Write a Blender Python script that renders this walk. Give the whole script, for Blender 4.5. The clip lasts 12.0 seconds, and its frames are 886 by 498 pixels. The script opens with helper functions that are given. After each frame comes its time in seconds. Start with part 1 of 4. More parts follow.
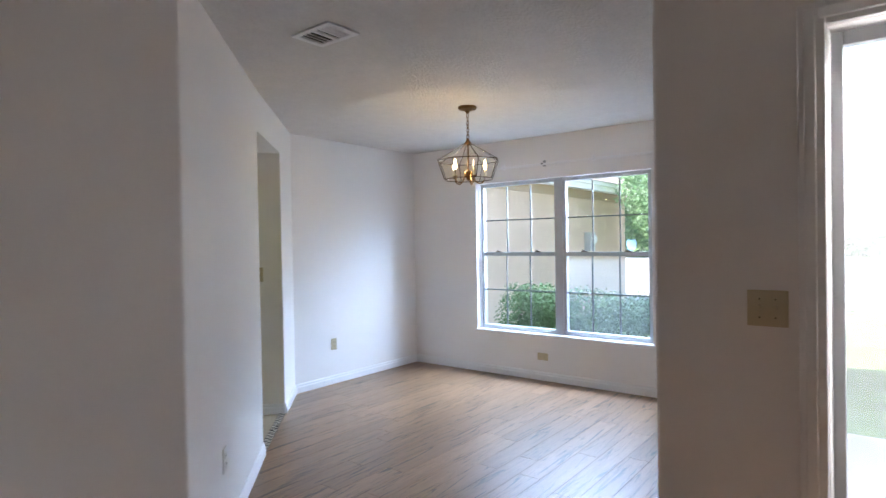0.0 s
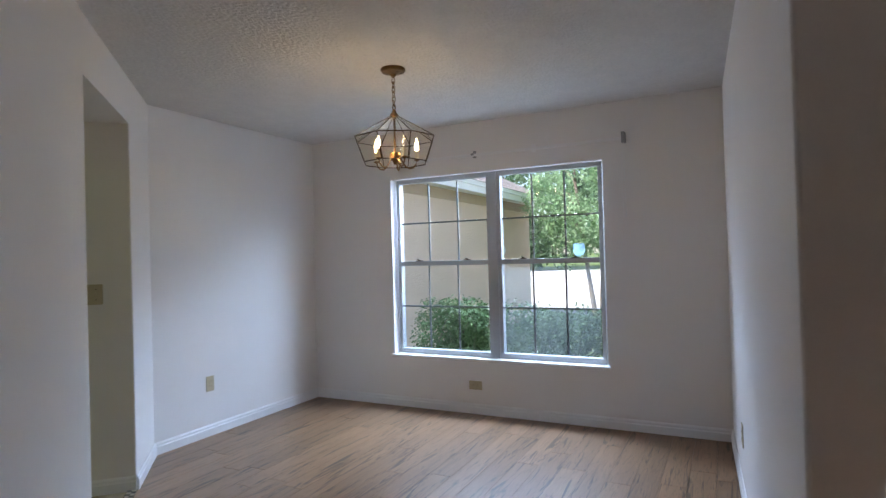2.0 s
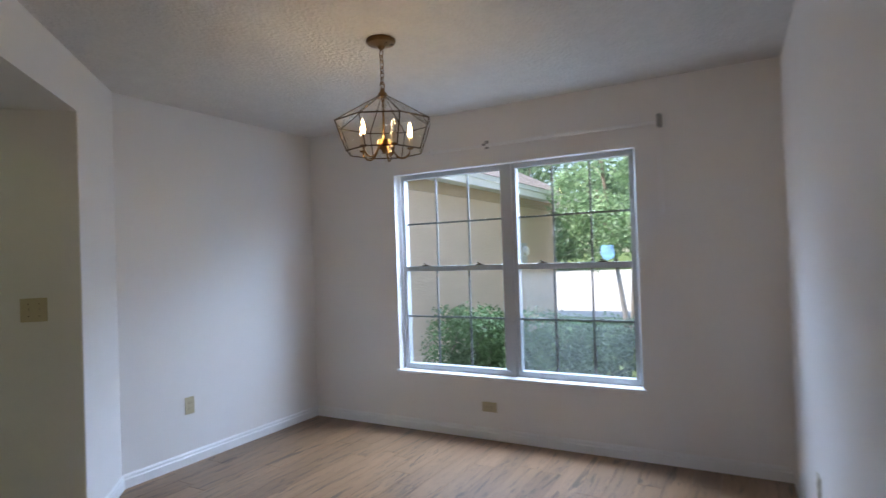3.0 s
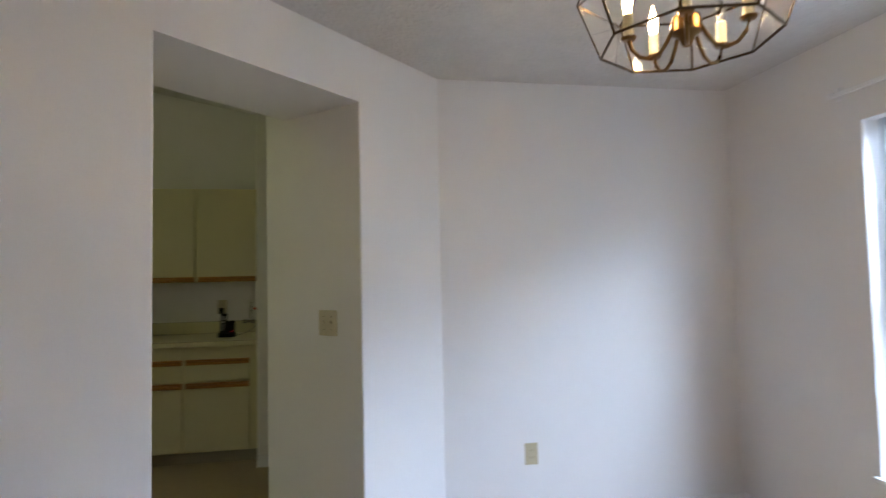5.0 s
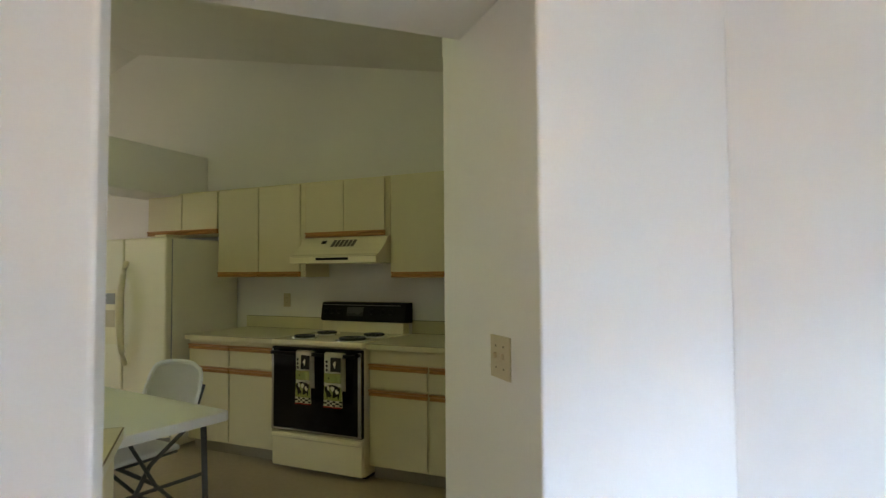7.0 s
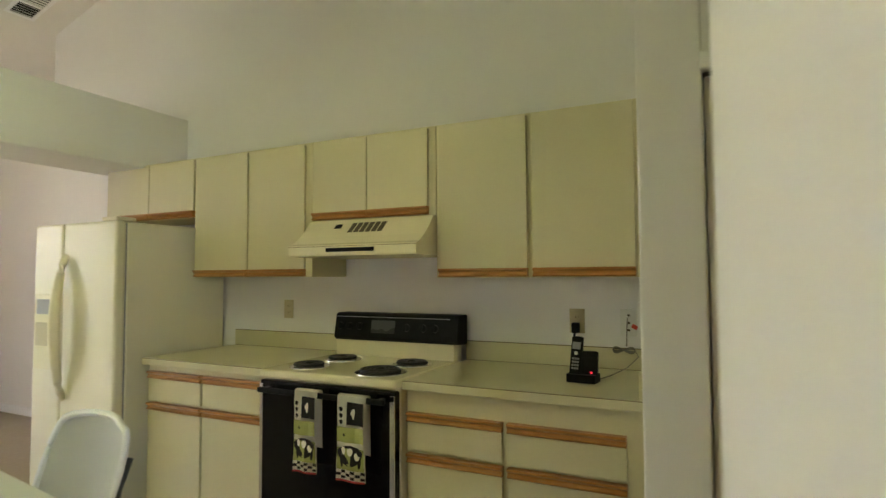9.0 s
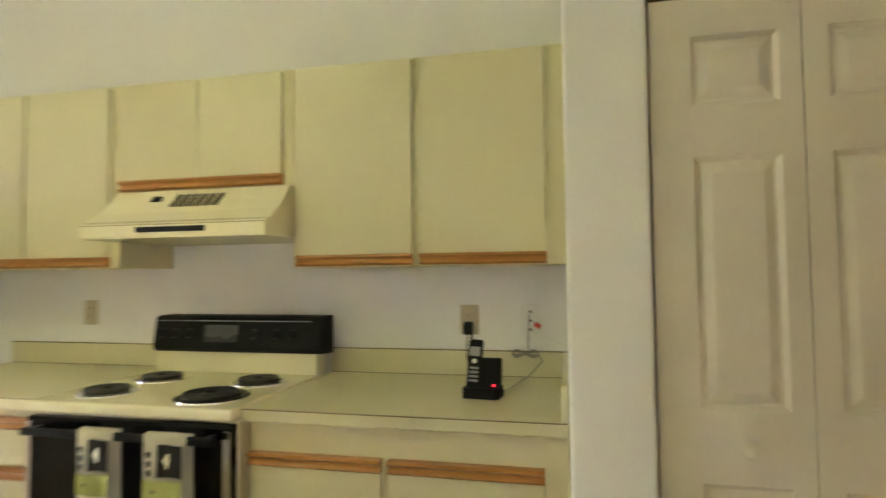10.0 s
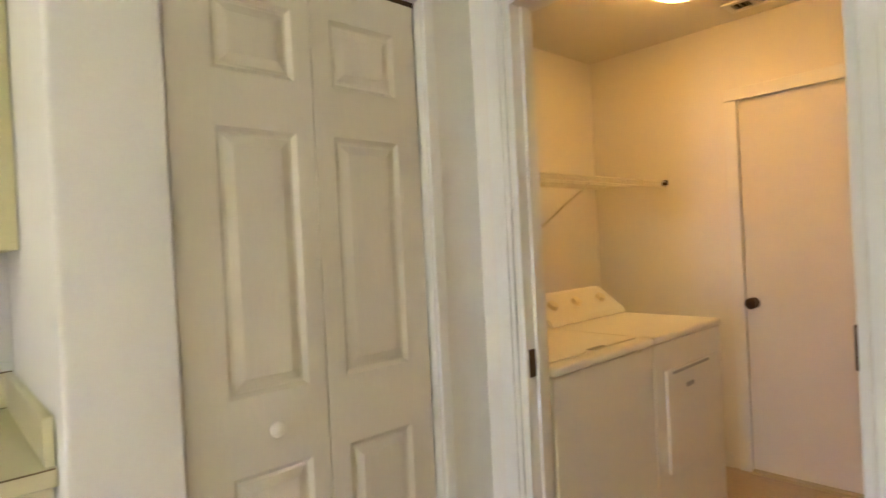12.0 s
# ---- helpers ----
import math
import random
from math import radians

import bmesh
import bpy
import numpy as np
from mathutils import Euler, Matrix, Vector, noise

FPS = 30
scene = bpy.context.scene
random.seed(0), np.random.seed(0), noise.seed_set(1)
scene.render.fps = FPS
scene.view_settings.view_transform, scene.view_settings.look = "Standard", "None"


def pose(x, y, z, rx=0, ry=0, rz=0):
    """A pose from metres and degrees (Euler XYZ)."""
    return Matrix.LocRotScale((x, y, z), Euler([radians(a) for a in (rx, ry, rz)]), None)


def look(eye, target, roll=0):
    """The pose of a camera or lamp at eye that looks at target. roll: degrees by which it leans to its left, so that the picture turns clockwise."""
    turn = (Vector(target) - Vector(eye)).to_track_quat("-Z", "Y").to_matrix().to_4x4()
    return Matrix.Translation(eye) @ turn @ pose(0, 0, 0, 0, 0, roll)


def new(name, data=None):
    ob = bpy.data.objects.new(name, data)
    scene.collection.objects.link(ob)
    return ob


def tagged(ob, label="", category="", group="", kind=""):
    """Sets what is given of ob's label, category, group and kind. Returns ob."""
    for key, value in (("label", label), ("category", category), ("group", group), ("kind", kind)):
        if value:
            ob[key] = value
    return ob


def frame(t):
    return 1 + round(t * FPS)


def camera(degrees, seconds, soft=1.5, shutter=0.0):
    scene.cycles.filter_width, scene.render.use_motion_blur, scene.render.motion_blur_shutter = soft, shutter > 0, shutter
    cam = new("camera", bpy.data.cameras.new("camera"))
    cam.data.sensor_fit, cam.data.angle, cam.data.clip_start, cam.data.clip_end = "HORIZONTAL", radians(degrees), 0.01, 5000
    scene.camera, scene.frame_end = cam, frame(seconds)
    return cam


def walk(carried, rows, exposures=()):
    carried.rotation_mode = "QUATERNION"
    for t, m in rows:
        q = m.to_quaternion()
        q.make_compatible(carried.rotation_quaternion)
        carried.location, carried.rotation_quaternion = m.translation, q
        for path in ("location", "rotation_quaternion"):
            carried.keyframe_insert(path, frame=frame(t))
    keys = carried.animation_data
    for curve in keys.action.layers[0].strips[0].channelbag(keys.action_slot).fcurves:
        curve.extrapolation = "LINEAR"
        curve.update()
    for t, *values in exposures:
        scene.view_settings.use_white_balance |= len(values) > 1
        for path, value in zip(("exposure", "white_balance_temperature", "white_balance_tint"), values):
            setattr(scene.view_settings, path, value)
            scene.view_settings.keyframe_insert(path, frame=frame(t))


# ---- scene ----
cam = camera(76.0, 12.0, soft=1.4, shutter=0.5)
PATH = [
    (0, (-0.118, -0.188, 1.407), (1.457, 1.045, 1.381), -1.0),
    (0.5, (0.09, 0.07, 1.366), (1.73, 1.214, 1.357), -1.2),
    (1, (0.288, 0.287, 1.352), (1.963, 1.38, 1.354), -1.3),
    (1.5, (0.451, 0.492, 1.357), (2.178, 1.501, 1.364), -1.5),
    (2, (0.595, 0.605, 1.332), (2.38, 1.506, 1.354), -1.6),
    (2.5, (0.856, 0.66, 1.348), (2.648, 1.548, 1.371), -1.9),
    (2.7, (0.97, 0.683, 1.36), (2.755, 1.586, 1.383), -1.9),
    (4.5, (2.288, 1.085, 1.35), (3.121, 2.901, 1.435), -1.9),
    (5, (2.675, 1.203, 1.365), (3.028, 3.169, 1.462), -1.2),
    (5.5, (3.002, 1.426, 1.397), (2.84, 3.418, 1.481), -0.9),
    (6, (3.12, 1.707, 1.41), (2.58, 3.63, 1.497), -0.2),
    (6.5, (3.178, 2.065, 1.393), (2.435, 3.919, 1.478), -0.2),
    (7, (3.115, 2.409, 1.396), (2.294, 4.231, 1.478), -0.4),
    (7.2, (3.05, 2.495, 1.4), (2.219, 4.313, 1.48), -0.2),
    (8.8, (2.388, 3.445, 1.386), (1.506, 5.238, 1.466), -0.5),
    (9, (2.306, 3.57, 1.364), (1.423, 5.362, 1.461), -0.3),
    (9.5, (2.176, 3.887, 1.332), (1.401, 5.728, 1.433), -0.5),
    (10, (2.062, 4.106, 1.327), (1.622, 6.055, 1.416), -0.6),
    (10.5, (1.825, 4.194, 1.377), (2.099, 6.175, 1.418), -2.2),
    (11, (1.801, 4.283, 1.349), (2.6, 6.116, 1.385), -2.3),
    (11.2, (1.826, 4.317, 1.332), (2.773, 6.079, 1.361), -2.4),
    (11.5, (1.851, 4.343, 1.313), (2.985, 5.991, 1.317), -2.5),
    (12, (1.867, 4.348, 1.319), (3.223, 5.819, 1.302), -2.9),
]
EXPOSURES = [(0.0, 2.1, 6150, 14), (0.5, 1.9, 6150, 14.5), (1.0, 1.68, 6200, 14.5), (2.7, 1.25, 6350, 15), (4.5, 1.6, 6600, 15), (5.5, 1.9, 6650, 15), (7.2, 2.5, 6700, 11), (8.8, 3.35, 6450, 16), (9.5, 3.75, 6500, 20), (10.5, 4.35, 6200, 29), (11.0, 4.3, 6150, 33), (11.5, 4.45, 6000, 35), (12.0, 4.45, 5950, 35)]
walk(cam, [(t, look(eye, target, roll)) for t, eye, target, roll in PATH], EXPOSURES)

# ---- world, sun, large lights ----
world = bpy.data.worlds.new("world")
scene.world = world
world.use_nodes = True
wn = world.node_tree.nodes
sky = wn.new("ShaderNodeTexSky")
sky.sky_type, sky.sun_disc = "NISHITA", False
SUN = Vector((-0.46, 0.34, 0.74)).normalized()
sky.sun_elevation, sky.sun_rotation = math.asin(SUN.z), math.atan2(SUN.x, SUN.y)
world.node_tree.links.new(sky.outputs[0], wn["Background"].inputs[0])
wn["Background"].inputs[1].default_value = 0.15

sun = new("sun", bpy.data.lights.new("sun", "SUN"))
sun.data.energy, sun.data.angle, sun.data.color = 5.0, radians(0.6), (1.0, 0.95, 0.86)
sun.matrix_world = look(SUN * 30, (0, 0, 0))


def area(name, eye, target, w, h, watts, color):
    ob = new(name, bpy.data.lights.new(name, "AREA"))
    ob.data.shape, ob.data.size, ob.data.size_y = "RECTANGLE", w, h
    ob.data.energy, ob.data.color = watts, color
    ob.matrix_world = look(eye, target)
    return ob


# added lamps stand in for sky light at dining window, entry and nook doors
area("window_sky_light", (5.75, 2.2, 2.75), (2.55, 2.75, 0.75), 2.4, 1.0, 140, (0.555, 0.74, 1.0))
area("entry_sky_light", (2.75, -0.6, 2.6), (0.6, 0.3, 0.9), 0.9, 0.7, 50, (1.0, 0.93, 0.86))
# unseen fill, turned to brighten the passage wall
area("nook_fill_light", (-4.85, 4.0, 2.2), (-3.0, 6.3, 1.0), 0.8, 0.8, 3.6, (1.0, 0.84, 0.86))


# ---- materials ----
def mat(name, color, rough=0.6, metal=0.0, vary=0.06, scale=3.0, fine=60.0, bump=0.03, stretch=(1, 1, 1), spec=0.5, emit=0.0, coat=0.0, even=False):
    m = bpy.data.materials.new(name)
    m.use_nodes = True
    nt = m.node_tree
    n, l = nt.nodes, nt.links
    b = n["Principled BSDF"]
    b.inputs["Roughness"].default_value = rough
    b.inputs["Metallic"].default_value = metal
    b.inputs["Specular IOR Level"].default_value = spec
    b.inputs["Coat Weight"].default_value = coat
    tc = n.new("ShaderNodeTexCoord")
    mp = n.new("ShaderNodeMapping")
    mp.inputs["Scale"].default_value = stretch
    l.new(tc.outputs["Object"], mp.inputs[0])
    big, small = n.new("ShaderNodeTexNoise"), n.new("ShaderNodeTexNoise")
    for t, s, d in ((big, scale, 3), (small, fine, 4)):
        t.inputs["Scale"].default_value, t.inputs["Detail"].default_value = s, d
        l.new(mp.outputs[0], t.inputs[0])
    mul = n.new("ShaderNodeMath")
    mul.operation = "ADD"
    l.new(big.outputs[0], mul.inputs[0])
    l.new(small.outputs[0], mul.inputs[1])
    ramp = n.new("ShaderNodeMapRange")
    ramp.inputs[1].default_value, ramp.inputs[2].default_value = 0.6, 1.4
    ramp.inputs[3].default_value, ramp.inputs[4].default_value = 1 - vary, 1 + vary
    l.new(mul.outputs[0], ramp.inputs[0])
    mix = n.new("ShaderNodeMix")
    mix.data_type, mix.blend_type = "RGBA", "MULTIPLY"
    mix.inputs[0].default_value = 1
    mix.inputs[6].default_value = (*color, 1)
    l.new(ramp.outputs[0], mix.inputs[7])
    l.new(mix.outputs[2], b.inputs["Base Color"])
    rr = n.new("ShaderNodeMapRange")
    rr.inputs[1].default_value, rr.inputs[2].default_value = 0.3, 0.7
    rr.inputs[3].default_value, rr.inputs[4].default_value = max(0.02, rough - 0.07), min(1, rough + 0.07)
    l.new(big.outputs[0], rr.inputs[0])
    if not even:
        l.new(rr.outputs[0], b.inputs["Roughness"])
    if bump:
        bp = n.new("ShaderNodeBump")
        bp.inputs["Strength"].default_value, bp.inputs["Distance"].default_value = bump * 4, 0.004
        l.new(small.outputs[0], bp.inputs["Height"])
        l.new(bp.outputs[0], b.inputs["Normal"])
    if emit:
        b.inputs["Emission Color"].default_value = (*color, 1)
        b.inputs["Emission Strength"].default_value = emit
    return m


def glass(name, rough=0.0, tint=(1, 1, 1), dust_haze=0.0, ior=1.45):
    m = bpy.data.materials.new(name)
    m.use_nodes = True
    nt = m.node_tree
    n, l = nt.nodes, nt.links
    g = n["Principled BSDF"]
    g.inputs["Base Color"].default_value = (*tint, 1)
    g.inputs["Transmission Weight"].default_value = 1
    g.inputs["Roughness"].default_value = rough
    g.inputs["IOR"].default_value = ior
    if dust_haze:
        d = n.new("ShaderNodeBsdfTranslucent")
        d.inputs[0].default_value = (0.75, 0.78, 0.78, 1)
        t = n.new("ShaderNodeTexNoise")
        t.inputs["Scale"].default_value = 6
        r = n.new("ShaderNodeMapRange")
        r.inputs[1].default_value, r.inputs[2].default_value = 0.25, 0.75
        r.inputs[3].default_value, r.inputs[4].default_value = dust_haze * 0.5, dust_haze * 1.4
        x = n.new("ShaderNodeMixShader")
        l.new(t.outputs[0], r.inputs[0])
        l.new(r.outputs[0], x.inputs[0])
        l.new(g.outputs[0], x.inputs[1])
        l.new(d.outputs[0], x.inputs[2])
        l.new(x.outputs[0], n["Material Output"].inputs[0])
    return m


def leaf(name, color, through_light):
    """A leaf's skin: glossy on top, with light showing through it."""
    m = mat(name, color, rough=0.45, vary=0.45, scale=3, fine=20, bump=0)
    n, l = m.node_tree.nodes, m.node_tree.links
    b = n["Principled BSDF"]
    t = n.new("ShaderNodeBsdfTranslucent")
    l.new(b.inputs["Base Color"].links[0].from_socket, t.inputs[0])
    x = n.new("ShaderNodeMixShader")
    x.inputs[0].default_value = through_light
    l.new(b.outputs[0], x.inputs[1])
    l.new(t.outputs[0], x.inputs[2])
    l.new(x.outputs[0], n["Material Output"].inputs[0])
    return m


def plank_material():
    m = mat("worn_oak_laminate", (0.24, 0.139, 0.075), rough=0.36, vary=0.22, scale=1.1, fine=7, bump=0, stretch=(1.6, 17, 1), spec=0.7, even=True)
    n, l = m.node_tree.nodes, m.node_tree.links
    mp = next(x for x in n if x.type == "MAPPING")
    oi = n.new("ShaderNodeObjectInfo")
    sc = n.new("ShaderNodeVectorMath")
    sc.operation = "SCALE"
    sc.inputs[0].default_value = (31, 17, 5)
    l.new(oi.outputs["Random"], sc.inputs["Scale"])
    l.new(sc.outputs[0], mp.inputs["Location"])
    # dark cracks, knots and streaks of the rustic print
    k = n.new("ShaderNodeTexNoise")
    k.inputs["Scale"].default_value, k.inputs["Detail"].default_value, k.inputs["Distortion"].default_value = 1.5, 7, 1.0
    k.inputs["Roughness"].default_value = 0.62
    l.new(mp.outputs[0], k.inputs[0])
    r = n.new("ShaderNodeMapRange")
    r.inputs[1].default_value, r.inputs[2].default_value, r.inputs[3].default_value, r.inputs[4].default_value = 0.545, 0.64, 1.0, 0.26
    l.new(k.outputs[0], r.inputs[0])
    # thin split lines where the finer grain crosses its mean
    k2 = n.new("ShaderNodeTexNoise")
    k2.inputs["Scale"].default_value, k2.inputs["Detail"].default_value, k2.inputs["Distortion"].default_value = 1.2, 5, 0.9
    l.new(mp.outputs[0], k2.inputs[0])
    d2 = n.new("ShaderNodeMath")
    d2.operation = "SUBTRACT"
    d2.inputs[1].default_value = 0.52
    l.new(k2.outputs[0], d2.inputs[0])
    a2 = n.new("ShaderNodeMath")
    a2.operation = "ABSOLUTE"
    l.new(d2.outputs[0], a2.inputs[0])
    r2 = n.new("ShaderNodeMapRange")
    r2.inputs[1].default_value, r2.inputs[2].default_value, r2.inputs[3].default_value, r2.inputs[4].default_value = 0.0, 0.02, 0.68, 1.0
    l.new(a2.outputs[0], r2.inputs[0])
    both = n.new("ShaderNodeMath")
    both.operation = "MULTIPLY"
    l.new(r.outputs[0], both.inputs[0])
    l.new(r2.outputs[0], both.inputs[1])
    hv = n.new("ShaderNodeMapRange")
    hv.inputs[3].default_value, hv.inputs[4].default_value = 0.82, 1.18
    l.new(oi.outputs["Random"], hv.inputs[0])
    mm = n.new("ShaderNodeMath")
    mm.operation = "MULTIPLY"
    l.new(both.outputs[0], mm.inputs[0])
    l.new(hv.outputs[0], mm.inputs[1])
    x = n.new("ShaderNodeMix")
    x.data_type, x.blend_type = "RGBA", "MULTIPLY"
    x.inputs[0].default_value = 1
    b = n["Principled BSDF"]
    src = b.inputs["Base Color"].links[0].from_socket
    l.new(src, x.inputs[6])
    l.new(mm.outputs[0], x.inputs[7])
    l.new(x.outputs[2], b.inputs["Base Color"])
    return m


WALL = mat("white_wall_paint", (0.80, 0.78, 0.76), rough=0.75, vary=0.02, scale=1.5, fine=160, bump=0.02, spec=0.25)
CEIL = mat("knockdown_ceiling", (0.66, 0.64, 0.61), rough=0.9, vary=0.07, scale=9, fine=48, bump=0.55, spec=0.1)
KCEIL = mat("vault_ceiling_paint", (0.74, 0.72, 0.68), rough=0.9, vary=0.03, scale=4, fine=75, bump=0.10, spec=0.1)
TRIM = mat("white_trim_paint", (0.80, 0.80, 0.80), rough=0.4, vary=0.02, fine=90, bump=0.008)
PLANK = plank_material()
SUBFLOOR = mat("dark_underlay", (0.05, 0.04, 0.03), rough=0.9)
VINYL = mat("beige_vinyl_floor", (0.36, 0.29, 0.19), rough=0.4, vary=0.12, scale=2.5, fine=28, bump=0.02)
LVINYL = mat("tan_laundry_vinyl", (0.45, 0.34, 0.24), rough=0.4, vary=0.10, scale=3, fine=30, bump=0.02)
BAR = mat("grey_glazing_bar", (0.20, 0.215, 0.22), rough=0.45, vary=0.04, bump=0.01)
ALU = mat("white_aluminium", (0.46, 0.48, 0.495), rough=0.4, metal=0.1, vary=0.03, bump=0.01)
SILL = mat("marble_sill", (0.80, 0.79, 0.77), rough=0.25, vary=0.10, scale=9, fine=40, bump=0.0)
PANE = glass("window_glass", ior=1.3)
DUSTY = glass("dusty_window_glass", dust_haze=0.05, ior=1.3)
# pale veil in this glass imitates the glare of daylight outside
STORM = glass("storm_door_glass", dust_haze=0.11)
BEVELGLASS = glass("bevelled_lamp_glass", tint=(1.0, 0.98, 0.94))
CAME = mat("bronze_came", (0.085, 0.052, 0.024), rough=0.38, metal=1.0, vary=0.2, scale=20, bump=0.01)
BRASS = mat("antique_brass", (0.22, 0.125, 0.05), rough=0.32, metal=1.0, vary=0.15, scale=20, bump=0.01)
CANDLE = mat("ivory_candle_sleeve", (0.80, 0.74, 0.60), rough=0.5)
BULB_ON = mat("lit_bulb", (1.0, 0.72, 0.36), emit=52, bump=0)
BULB_OFF = glass("clear_bulb")
ALMOND = mat("almond_laminate", (0.59, 0.54, 0.335), rough=0.45, vary=0.03, scale=1.2, fine=120, bump=0.006, even=True)
ALMOND_FRAME = mat("almond_frame", (0.64, 0.58, 0.355), rough=0.5, vary=0.04, fine=120, bump=0.006)
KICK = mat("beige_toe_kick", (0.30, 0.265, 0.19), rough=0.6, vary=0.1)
COUNTER = mat("almond_countertop", (0.60, 0.55, 0.35), rough=0.3, vary=0.05, scale=4, fine=200, bump=0.006, even=True)
SEAM = mat("dark_laminate_seam", (0.16, 0.11, 0.05), rough=0.6)
OAK = mat("honey_oak_rail", (0.38, 0.165, 0.034), rough=0.4, vary=0.25, scale=3, fine=22, stretch=(1, 14, 14), bump=0.02)
ENAMEL = mat("almond_enamel", (0.74, 0.68, 0.46), rough=0.25, vary=0.02, bump=0.0, even=True)
FRIDGE = mat("bisque_textured_steel", (0.76, 0.715, 0.55), rough=0.36, vary=0.03, fine=260, bump=0.03)
FRIDGE_H = mat("bisque_plastic", (0.74, 0.68, 0.48), rough=0.35, vary=0.02, bump=0.0)
BLACK = mat("black_glass", (0.003, 0.003, 0.004), rough=0.1, vary=0.1, bump=0.0, spec=0.25, even=True)
BLACKPL = mat("black_plastic", (0.004, 0.004, 0.0045), rough=0.55, vary=0.12, bump=0.01, spec=0.15)
COIL = mat("burner_coil", (0.02, 0.02, 0.02), rough=0.5, metal=0.4)
CHROME = mat("chrome", (0.75, 0.75, 0.75), rough=0.15, metal=1.0, bump=0)
LCD = mat("grey_display", (0.05, 0.052, 0.052), rough=0.25, bump=0)
TAN = mat("tan_cover_plate", (0.50, 0.43, 0.28), rough=0.4, vary=0.04, bump=0)
TANDARK = mat("plate_slot", (0.10, 0.08, 0.05), rough=0.6, bump=0)
IVORY = mat("white_cover_plate", (0.74, 0.73, 0.68), rough=0.4, bump=0)
DOORW = mat("white_moulded_door", (0.70, 0.64, 0.555), rough=0.5, vary=0.03, fine=50, bump=0.03, stretch=(2, 2, 0.4))
DOORP = mat("white_flush_door", (0.74, 0.70, 0.63), rough=0.45, vary=0.02, bump=0.01)
BRONZE = mat("dark_bronze", (0.09, 0.055, 0.035), rough=0.35, metal=0.9, vary=0.1)
WASHER = mat("white_appliance_enamel", (0.78, 0.76, 0.70), rough=0.3, vary=0.02, bump=0, even=True)
GREYPL = mat("grey_plastic", (0.30, 0.30, 0.30), rough=0.5)
WIRE = mat("white_coated_wire", (0.78, 0.76, 0.70), rough=0.4, bump=0)
PLASTIC = mat("white_table_plastic", (0.74, 0.75, 0.74), rough=0.45, vary=0.03, fine=220, bump=0.03)
LEG = mat("grey_powder_coat", (0.055, 0.058, 0.065), rough=0.4, metal=0.3)
CLOTH = mat("cream_towel_cloth", (0.84, 0.80, 0.64), rough=0.95, vary=0.08, fine=400, bump=0.12, spec=0.1)
CLOTHK = mat("black_towel_print", (0.025, 0.022, 0.02), rough=0.95, vary=0.2, fine=400, bump=0.12, spec=0.1)
CLOTHG = mat("olive_towel_print", (0.36, 0.37, 0.12), rough=0.95, vary=0.15, fine=400, bump=0.12, spec=0.1)
CLOTHR = mat("red_towel_trim", (0.42, 0.06, 0.05), rough=0.95, bump=0.1, spec=0.1)
RED = mat("red_plug", (0.55, 0.05, 0.02), rough=0.4, bump=0)
LED = mat("red_charge_led", (1.0, 0.03, 0.05), emit=.12, bump=0)
CORD = mat("grey_phone_cord", (0.22, 0.20, 0.17), rough=0.6, bump=0)
STUCCO = mat("beige_stucco", (0.62, 0.48, 0.37), rough=0.9, vary=0.08, scale=2, fine=26, bump=0.5, stretch=(0.35, 1, 2.2), spec=0.1)
# frieze tan darkened to imitate the shade under the eave
FRIEZE_SHADE = mat("tan_frieze_with_eave_shade", (0.40, 0.30, 0.21), rough=0.8, vary=0.06)
FASCIA = mat("white_fascia_paint", (0.80, 0.78, 0.76), rough=0.5, vary=0.03)
SHINGLE = mat("grey_shingle", (0.31, 0.28, 0.275), rough=0.95, vary=0.3, scale=6, fine=30, bump=0.3, spec=0.1)
GRASS = mat("lawn", (0.10, 0.145, 0.05), rough=0.95, vary=0.35, scale=3, fine=60, bump=0.3, spec=0.1)
CONCRETE = mat("concrete_drive", (0.45, 0.44, 0.42), rough=0.9, vary=0.08, scale=2, fine=60, bump=0.05, spec=0.1)
LEAF = leaf("glossy_hedge_leaf", (0.085, 0.145, 0.045), 0.35)
LEAF2 = leaf("tree_leaf", (0.27, 0.41, 0.23), 0.5)
LEAF3 = leaf("far_foliage", (0.12, 0.20, 0.11), 0.4)
BARK = mat("pale_bark", (0.17, 0.14, 0.11), rough=0.9, vary=0.3, scale=6, fine=40, bump=0.2)
# glow of the light box added to brighten the kitchen
KITCHEN_FILL = mat("kitchen_fill_glow", (0.87, 1.0, 0.43), emit=1.28, bump=0)
DOME = mat("lit_dome_glass", (1.0, 0.545, 0.085), emit=2.35, bump=0)
STICKER = leaf("pale_blue_sticker", (0.60, 0.75, 0.85), 0.5)
TILE_K = mat("dark_mosaic", (0.05, 0.045, 0.04), rough=0.3)
TILE_W = mat("pale_mosaic", (0.55, 0.50, 0.42), rough=0.3)
METER = mat("grey_meter_box", (0.45, 0.44, 0.42), rough=0.5)

# ---- building blocks ----
ROOT = {}


def thing(name, base, label, category, group=""):
    ob = new(name)
    ob.location = base
    ob.empty_display_size = 0.05
    ROOT[ob.name] = Vector(base)
    return tagged(ob, label, category, group)


